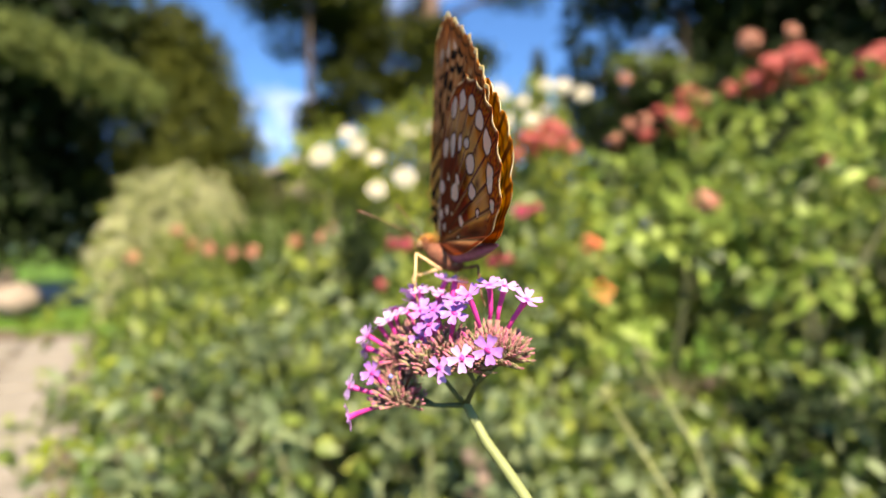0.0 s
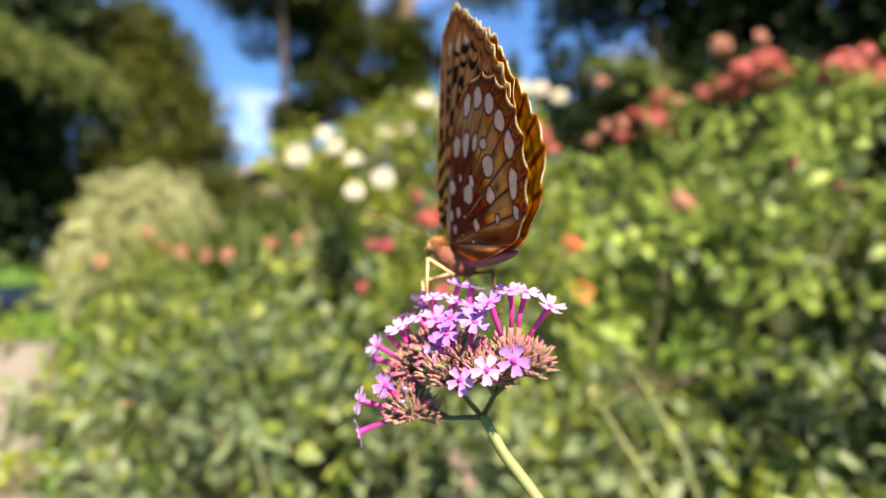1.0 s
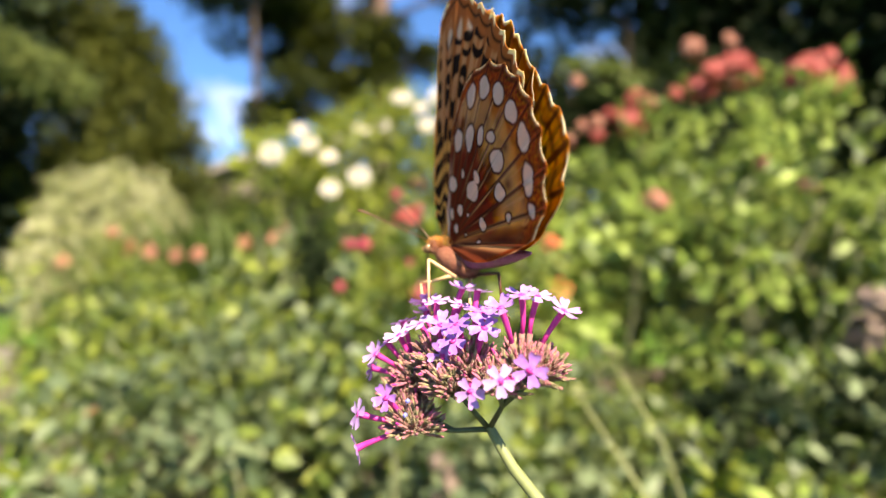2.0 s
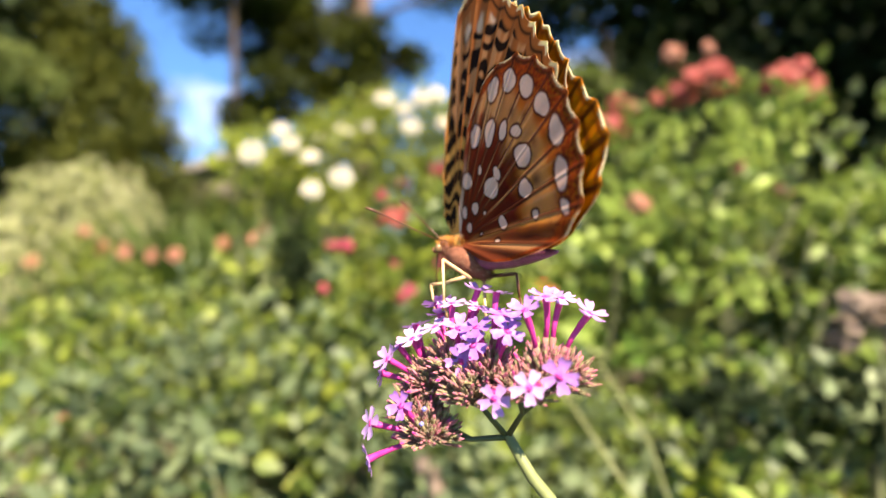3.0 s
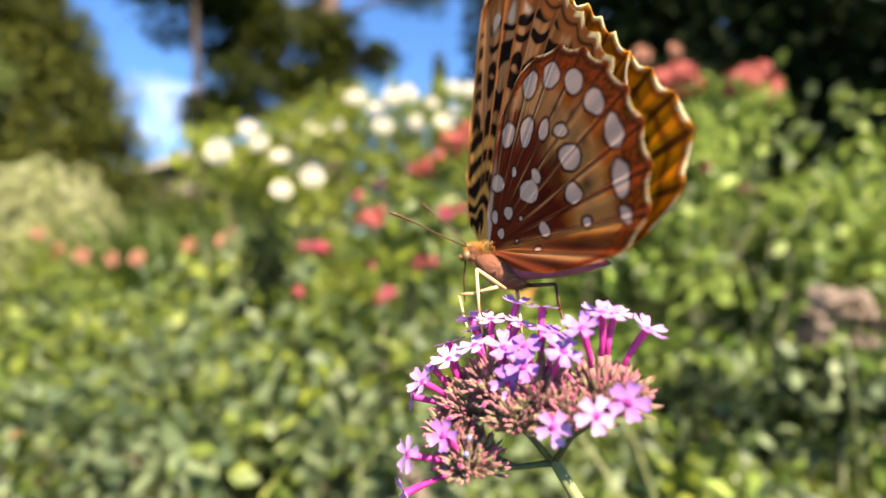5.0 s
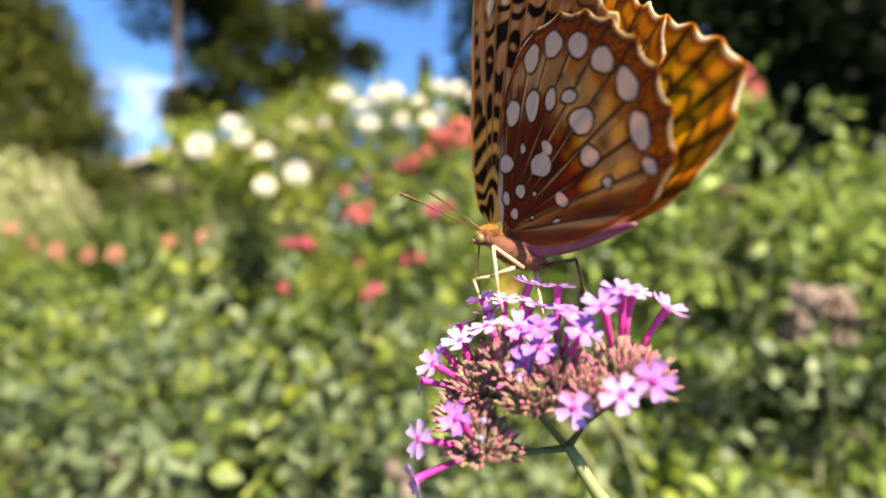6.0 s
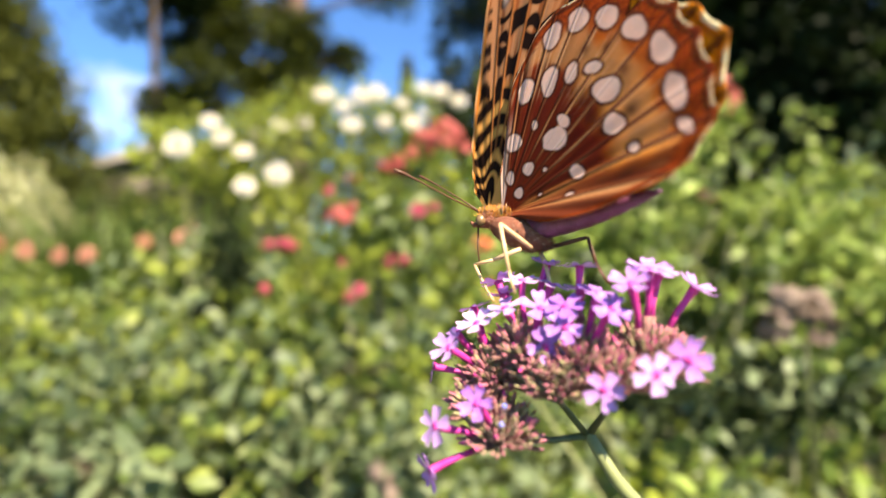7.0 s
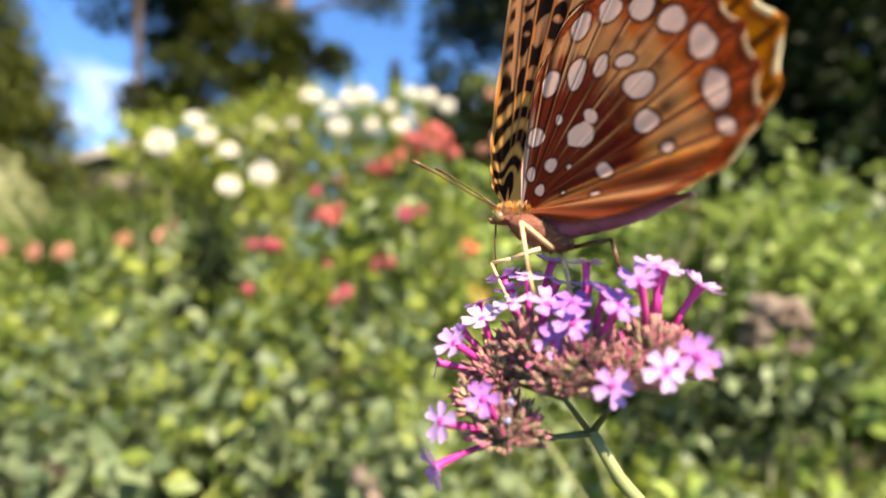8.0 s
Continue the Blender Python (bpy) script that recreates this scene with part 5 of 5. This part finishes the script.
def wing_mesh(name, edge_table, under, upper, lobes, mirror, bow, lift, fine, size=1.0):
    """A wing as a thin closed sheet in polar cells; +z is the underside (mirrored: -z)."""
    lo, hi = edge_table[0][0], edge_table[0][-1]
    nt, nr = fine
    degs = np.linspace(lo, hi, nt)
    radius = np.interp(degs, *edge_table)
    kernel = np.hanning(7) / np.hanning(7).sum()
    radius = np.convolve(np.pad(radius, 3, mode="edge"), kernel, "valid")
    radius = radius * scallop(degs, *lobes)
    fr = np.linspace(0.004, 1, nr)
    deg = np.repeat(degs, nr)
    edge = np.repeat(radius, nr)
    r = np.tile(fr, nt) * edge
    u, v = r * np.cos(np.radians(deg)), r * np.sin(np.radians(deg))
    veins = HIND_VEINS if under is hind_under else FORE_VEINS
    f = r / edge
    flap = (1 - smooth(-10, 11, deg)) * smooth(0.0, 0.35, f) * (0.8 if under is hind_under else 0)
    z = flap + bow * (np.sin(np.pi * np.clip(r / 40, 0, 1))) + lift * f + (0.24 if mirror else 0.12) * np.cos(np.radians(deg) * 40) * f ** 1.3 + 0.09 * vein_mask(deg, r, veins, 0.3) * smooth(4, 9, r)
    side = -1 if mirror else 1
    thick = 0.035
    top = np.stack([u, v, side * (z + thick)], 1)
    low = np.stack([u, v, side * (z - thick)], 1)
    verts = np.concatenate([top, low]) * MM * size
    i, j = np.meshgrid(np.arange(nt - 1), np.arange(nr - 1), indexing="ij")
    a = (i * nr + j).ravel()
    quad = np.stack([a, a + 1, a + nr + 1, a + nr], 1)
    n = nt * nr
    ring = np.concatenate([np.arange(nr), np.arange(2, nt) * nr - 1 + 0, [n - 1], (n - 2 - np.arange(nr - 1))])
    rim_a, rim_b = ring[:-1], ring[1:]
    rim = np.stack([rim_a, rim_a + n, rim_b + n, rim_b], 1)
    faces = np.concatenate([quad[:, ::-1] if not mirror else quad, (quad if not mirror else quad[:, ::-1]) + n, rim])
    me = bpy.data.meshes.new(name)
    me.vertices.add(2 * n)
    me.vertices.foreach_set("co", verts.astype(np.float32).ravel())
    me.loops.add(faces.size)
    me.loops.foreach_set("vertex_index", faces.astype(np.int32).ravel())
    me.polygons.add(len(faces))
    me.polygons.foreach_set("loop_start", np.arange(0, faces.size, 4, dtype=np.int32))
    me.polygons.foreach_set("use_smooth", np.ones(len(faces), dtype=bool))
    me.materials.append(WING)
    col = np.concatenate([under(u, v, deg, r, edge), upper(u, v, deg, r, edge)])
    col = np.concatenate([np.clip(col * np.array((1.50, 1.14, 0.98)), 0.004, 0.85), np.ones((2 * n, 1))], 1)
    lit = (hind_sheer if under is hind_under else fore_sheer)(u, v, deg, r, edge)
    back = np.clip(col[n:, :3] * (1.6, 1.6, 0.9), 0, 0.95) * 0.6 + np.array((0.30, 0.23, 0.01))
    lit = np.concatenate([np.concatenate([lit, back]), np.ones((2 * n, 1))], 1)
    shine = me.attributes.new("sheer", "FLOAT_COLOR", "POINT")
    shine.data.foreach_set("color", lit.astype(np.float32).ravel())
    layer = me.attributes.new("scales", "FLOAT_COLOR", "POINT")
    layer.data.foreach_set("color", col.astype(np.float32).ravel())
    me.update(calc_edges=True)
    me.validate()
    return me


HIND_FINE, FORE_FINE, FAR_FINE = (300, 240), (260, 220), (220, 160)
HIND_LOBES, FAR_LOBES, FORE_LOBES = (3, 75, 8, 0.022), (3, 75, 8, 0.024), (35, 95, 8, 0.024)


def make_butterfly():
    b = thing("butterfly", "orange-brown fritillary butterfly with silver spots, feeding on the verbena", "butterfly", BASE)
    wings = {}
    for side, mirror in (("left", False), ("right", True)):
        wings[side] = (
            part("hindwing", wing_mesh("hindwing", FAR_EDGE if mirror else HIND_EDGE, hind_under, hind_upper, FAR_LOBES if mirror else HIND_LOBES, mirror, 0.35, 0.0, FAR_FINE if mirror else HIND_FINE, 1.05 if mirror else 1.0), b, "hind wing with large silver spots"),
            part("forewing", wing_mesh("forewing", FORE_EDGE, fore_under, fore_upper, FORE_LOBES, mirror, 0.2, 0.0, FAR_FINE if mirror else FORE_FINE, 0.98 if mirror else 1.0), b, "fore wing with black bars and blotches"))
    # body in mm: x to the tail, y up, z to the left; the head turns to the left of the wings
    spine = Vector((7.4, -3.4, -4.2)).normalized()
    spin = spine.to_track_quat("X", "Z").to_matrix()
    middle = Vector((3.7, -3.1, 0.0))
    t = Shell()
    t.ball((0, 0, 0), (4.8, 2.1, 2.4), None, 14, 18)
    t.v = [tuple(MM * (q + 0.12 * noise.noise(q * 1.7) * q.normalized())) for q in (middle + spin @ Vector(p) for p in t.v)]
    part("thorax", t.mesh("thorax", FUR), b, "furry maroon-brown thorax")
    rng = np.random.default_rng(77)
    count = 2600
    way = unit(rng.normal(size=(count, 3)))
    axes = np.array(spin)
    at = np.array(middle) + (way * (4.65, 2.0, 2.3)) @ axes.T
    at[:380] = np.array((-0.2, -0.9, 2.8)) + way[:380] * (1.3, 1.25, 1.3)
    out = way @ axes.T
    lie = unit(out * 0.7 + np.array(spine) * 0.9 + rng.normal(size=(count, 3)) * 0.25)
    hair = part("fur", leaf_mesh("fur", at * MM, lie, out, rng.uniform(0.4, 1.0, count) * MM, [FUR, PALE_FUR], SPRIG, SPRIG_TRI, 0.35, (rng.uniform(size=count) < 0.22).astype(int)), b)
    tagged(hair, kind="stuff")
    count = 900
    way = unit(rng.normal(size=(count, 3)))
    at = np.array((-0.2, -0.4, 2.6)) + way * (1.3, 1.0, 1.3)
    at[420:] = np.array((0.4, -0.6, 0.6)) + way[420:] * (1.9, 1.5, 1.9)
    lie = unit(way * 0.6 + np.array((0.2, 0.9, 0.1)) + rng.normal(size=(count, 3)) * 0.3)
    collar = part("collar", leaf_mesh("collar", at * MM, lie, way, rng.uniform(0.5, 1.1, count) * MM, [TUFT, PALE_FUR], SPRIG, SPRIG_TRI, 0.35, (rng.uniform(size=count) < 0.25).astype(int)), b, "orange tuft of fur behind the head")
    tagged(collar, kind="stuff")
    a = Shell()
    pts, rad = [], []
    for k in range(31):
        q = k / 30
        pts.append(Vector((4.0 + 19.4 * q, -2.7 + 3.0 * q - 0.2 * math.sin(math.pi * q), -1.1 - 1.6 * min(1, 2 * q))) * MM)
        rad.append(MM * (1.62 * math.sin(math.pi * min(1, 0.40 + 0.585 * q)) ** 0.75 * (1 - 0.045 * (k % 4 == 0)) + 0.08))
    a.tube(pts, rad, 16)
    part("abdomen", a.mesh("abdomen", ABDOMEN), b, "purplish brown abdomen")
    h = Shell().ball((-0.2, -0.9, 2.8), (1.35, 1.3, 1.35), rings=9, sides=12)
    for k in (-1, 1):
        h.tube([(-0.8, -1.7, 3.3 + k * 0.4), (-1.4, -1.7, 3.8 + k * 0.4), (-1.8, -1.2, 4.1 + k * 0.4)], [0.35, 0.38, 0.12], 7)
    h.v = [tuple(MM * c for c in p) for p in h.v]
    part("head", h.mesh("head", FUR), b, "furry brown head")
    for k in (-1, 1):
        e = Shell().ball(((-0.7 + 0.7 * k) * MM, -1.1 * MM, (3.4 + 0.7 * k) * MM), (0.75 * MM, 0.85 * MM, 0.75 * MM), rings=8, sides=10)
        part("eye", e.mesh("eye", EYE), b)
    antennae = [[(-1.0, 0.2, 3.5), (-1.6, 1.8, 8.0), (-2.3, 3.8, 13.0), (-2.6, 4.7, 15.6), (-2.7, 5.0, 16.8)],
                [(-1.2, 0.2, 3.0), (-4.6, 2.6, 4.4), (-9.0, 5.4, 6.0), (-11.6, 6.8, 6.8), (-12.4, 7.2, 7.0)]]
    for line in antennae:
        n = Shell()
        n.tube([tuple(MM * c for c in p) for p in line], [MM * q for q in (0.12, 0.11, 0.11, 0.24, 0.22)], 7)
        part("antenna", n.mesh("antenna", DARK_LEG), b)
    legs = [([(7.6, -5.4, 1.6), (7.1, -2.5, 6.6), (9.2, -8.6, 7.0), (9.6, -11.4, 6.4)], LEG),
            ([(5.4, -5.4, 1.4), (2.4, -6.9, 3.8), (-0.3, -7.5, 5.0), (3.2, -11.0, 5.6), (4.6, -12.4, 5.6)], LEG),
            ([(5.0, -5.4, -2.6), (12.3, -4.0, -4.0), (13.6, -7.6, -4.0), (15.0, -9.6, -4.0), (16.6, -10.8, -4.2)], DARK_LEG),
            ([(5.4, -5.4, -2.2), (7.6, -8.0, -1.2), (9.0, -12.0, -1.0)], LEG)]
    for joints, mat in legs:
        n = Shell()
        for (p, q), thick in zip(zip(joints[:-1], joints[1:]), (0.30, 0.24, 0.20, 0.14)):
            p, q = Vector(p), Vector(q)
            n.tube([p * MM, p.lerp(q, 0.5) * MM, q * MM], [MM * thick, MM * thick * 1.05, MM * thick * 0.85], 8)
        part("leg", n.mesh("leg", mat), b)
    n = Shell()
    n.tube([tuple(MM * c for c in p) for p in [(-1.2, -1.8, 3.6), (-1.2, -5, 3.7), (-0.8, -8.8, 3.5)]], [MM * 0.17, MM * 0.13, MM * 0.1], 6)
    part("proboscis", n.mesh("proboscis", DARK_LEG), b)
    return b, wings


butterfly, wings = make_butterfly()

# seconds, left wing's opening, right wing's opening, tail's lift, turn in degrees; shift in mm
AT_REST = [
    (0, 1.2, -4, 1.5, 0.2, -0.4, -0.3, -0.3), (1.5, 1.8, 0, -0.3, 0.1, -0.8, -0.1, -0.5), (3.5, -1.9, 4.5, 0.8, 0.7, -0.3, -0.2, -0.0),
    (4, -1.5, 5, -0.4, 0.0, -0.6, 0.2, -0.3), (5.5, -1.8, 6, 0.3, 0.0, -0.5, 0.1, 0.1),
]
FIRST_BEATS = [
    (5.7, -0.4, 6, 6.2, -0.6, 0.0, -0.1, -0.4), (5.8, -6.7, 2.5, 5.1, -0.4, 0.4, -0.0, 0.2), (5.9, -4.4, 6, 5.6, -1.2, -0.6, 0.2, -0.6),
    (6, 1.3, 12, 5.1, -0.9, 0.1, -0.2, -0.5), (6.1, 6.5, 19, 0.2, -0.6, -1.1, 1.2, -1.5), (6.2, 6.6, 20, 0.6, -0.4, -0.2, 0.5, -0.8),
    (6.3, 9.9, 22.5, -0.1, -0.5, -0.3, 0.7, -1.6), (6.5, 4.3, 22, -0.1, -0.2, 0.4, 0.3, 0.0), (6.7, 4.4, 20.5, 0.8, 0.0, 0.1, 0.9, -0.4),
]
LAST_BEATS = [
    (6.8, -0.1, 10, 6.8, -0.6, 0.9, 0.8, 0.2), (6.9, -8.3, 3.0, 5.3, -0.0, 1.1, 0.7, 1.6), (7, -7.4, 3.0, 7.5, 0.8, 0.9, -0.5, 2.7),
    (7.1, 1.3, 10, 6.4, -0.2, -0.1, -0.3, 2.2), (7.2, 1.3, 14, 8.1, 1.0, 0.3, -1.7, 2.7), (7.3, 5.2, 20, 4.8, 1.4, -0.2, -1.2, 1.8),
    (7.5, 4.4, 22, 3.2, 1.5, 0.1, -1.1, 1.3), (7.8, 3.2, 18, 2.1, 0.1, 1.4, -0.2, 0.7), (7.9, -3.9, 8, 2.5, 0.3, 2.3, 0.5, 1.2),
    (8, -6.9, 2, 5.5, -0.3, 3.9, -0.5, 2.6),
]
FLIGHT = AT_REST + FIRST_BEATS + LAST_BEATS
# how far the right wing is drawn forward, in mm and degrees
DRAWN = ([0, 1.5, 3.5, 5.5, 5.8, 6, 6.8, 6.9, 7, 7.1, 7.8, 8], [0, -0.5, -1.5, -0.2, -1, 0, 0, -1.0, -1.6, -0.3, 0, -0.6])


def motions():
    body = []
    for t, left, right, lift, turn, x, y, z in FLIGHT:
        body.append((t, BASE @ Matrix.Translation((x * MM, y * MM, z * MM)) @ pose(0, 0, 0, 0, turn, 0) @ pose(0, 0, 0, 0, turn, 0) @ pose(0, 0, 0, 0, 0, lift)))
    walk(butterfly, body)
    for side, sign in (("left", 1), ("right", -1)):
        hind, fore = wings[side]
        rows_h, rows_f = [], []
        for t, left, right, *_ in FLIGHT:
            a = left if side == "left" else -right
            drawn = float(np.interp(t, *DRAWN))
            hinge = pose(0, 0, 0, a, 0, 0) if side == "left" else pose((2.5 * min(1, max(0, (right - 2) / 10)) - 0.5 + drawn) * MM, 0, -4.5 * MM, a, 0, 0) @ pose(0, 0, 0, 0, -6, 0) @ pose(0, 0, 0, 0, 0, 4 + drawn)
            rows_h.append((t, hinge))
            rows_f.append((t, hinge @ Matrix.Translation(((-4.0 if side == "left" else -2.2 - drawn) * MM, 1.0 * MM, -sign * 0.45 * MM)) @ pose(0, 0, 0, 0, 0, 0 if side == "left" else 1)))
        walk(hind, rows_h)
        walk(fore, rows_f)


motions()
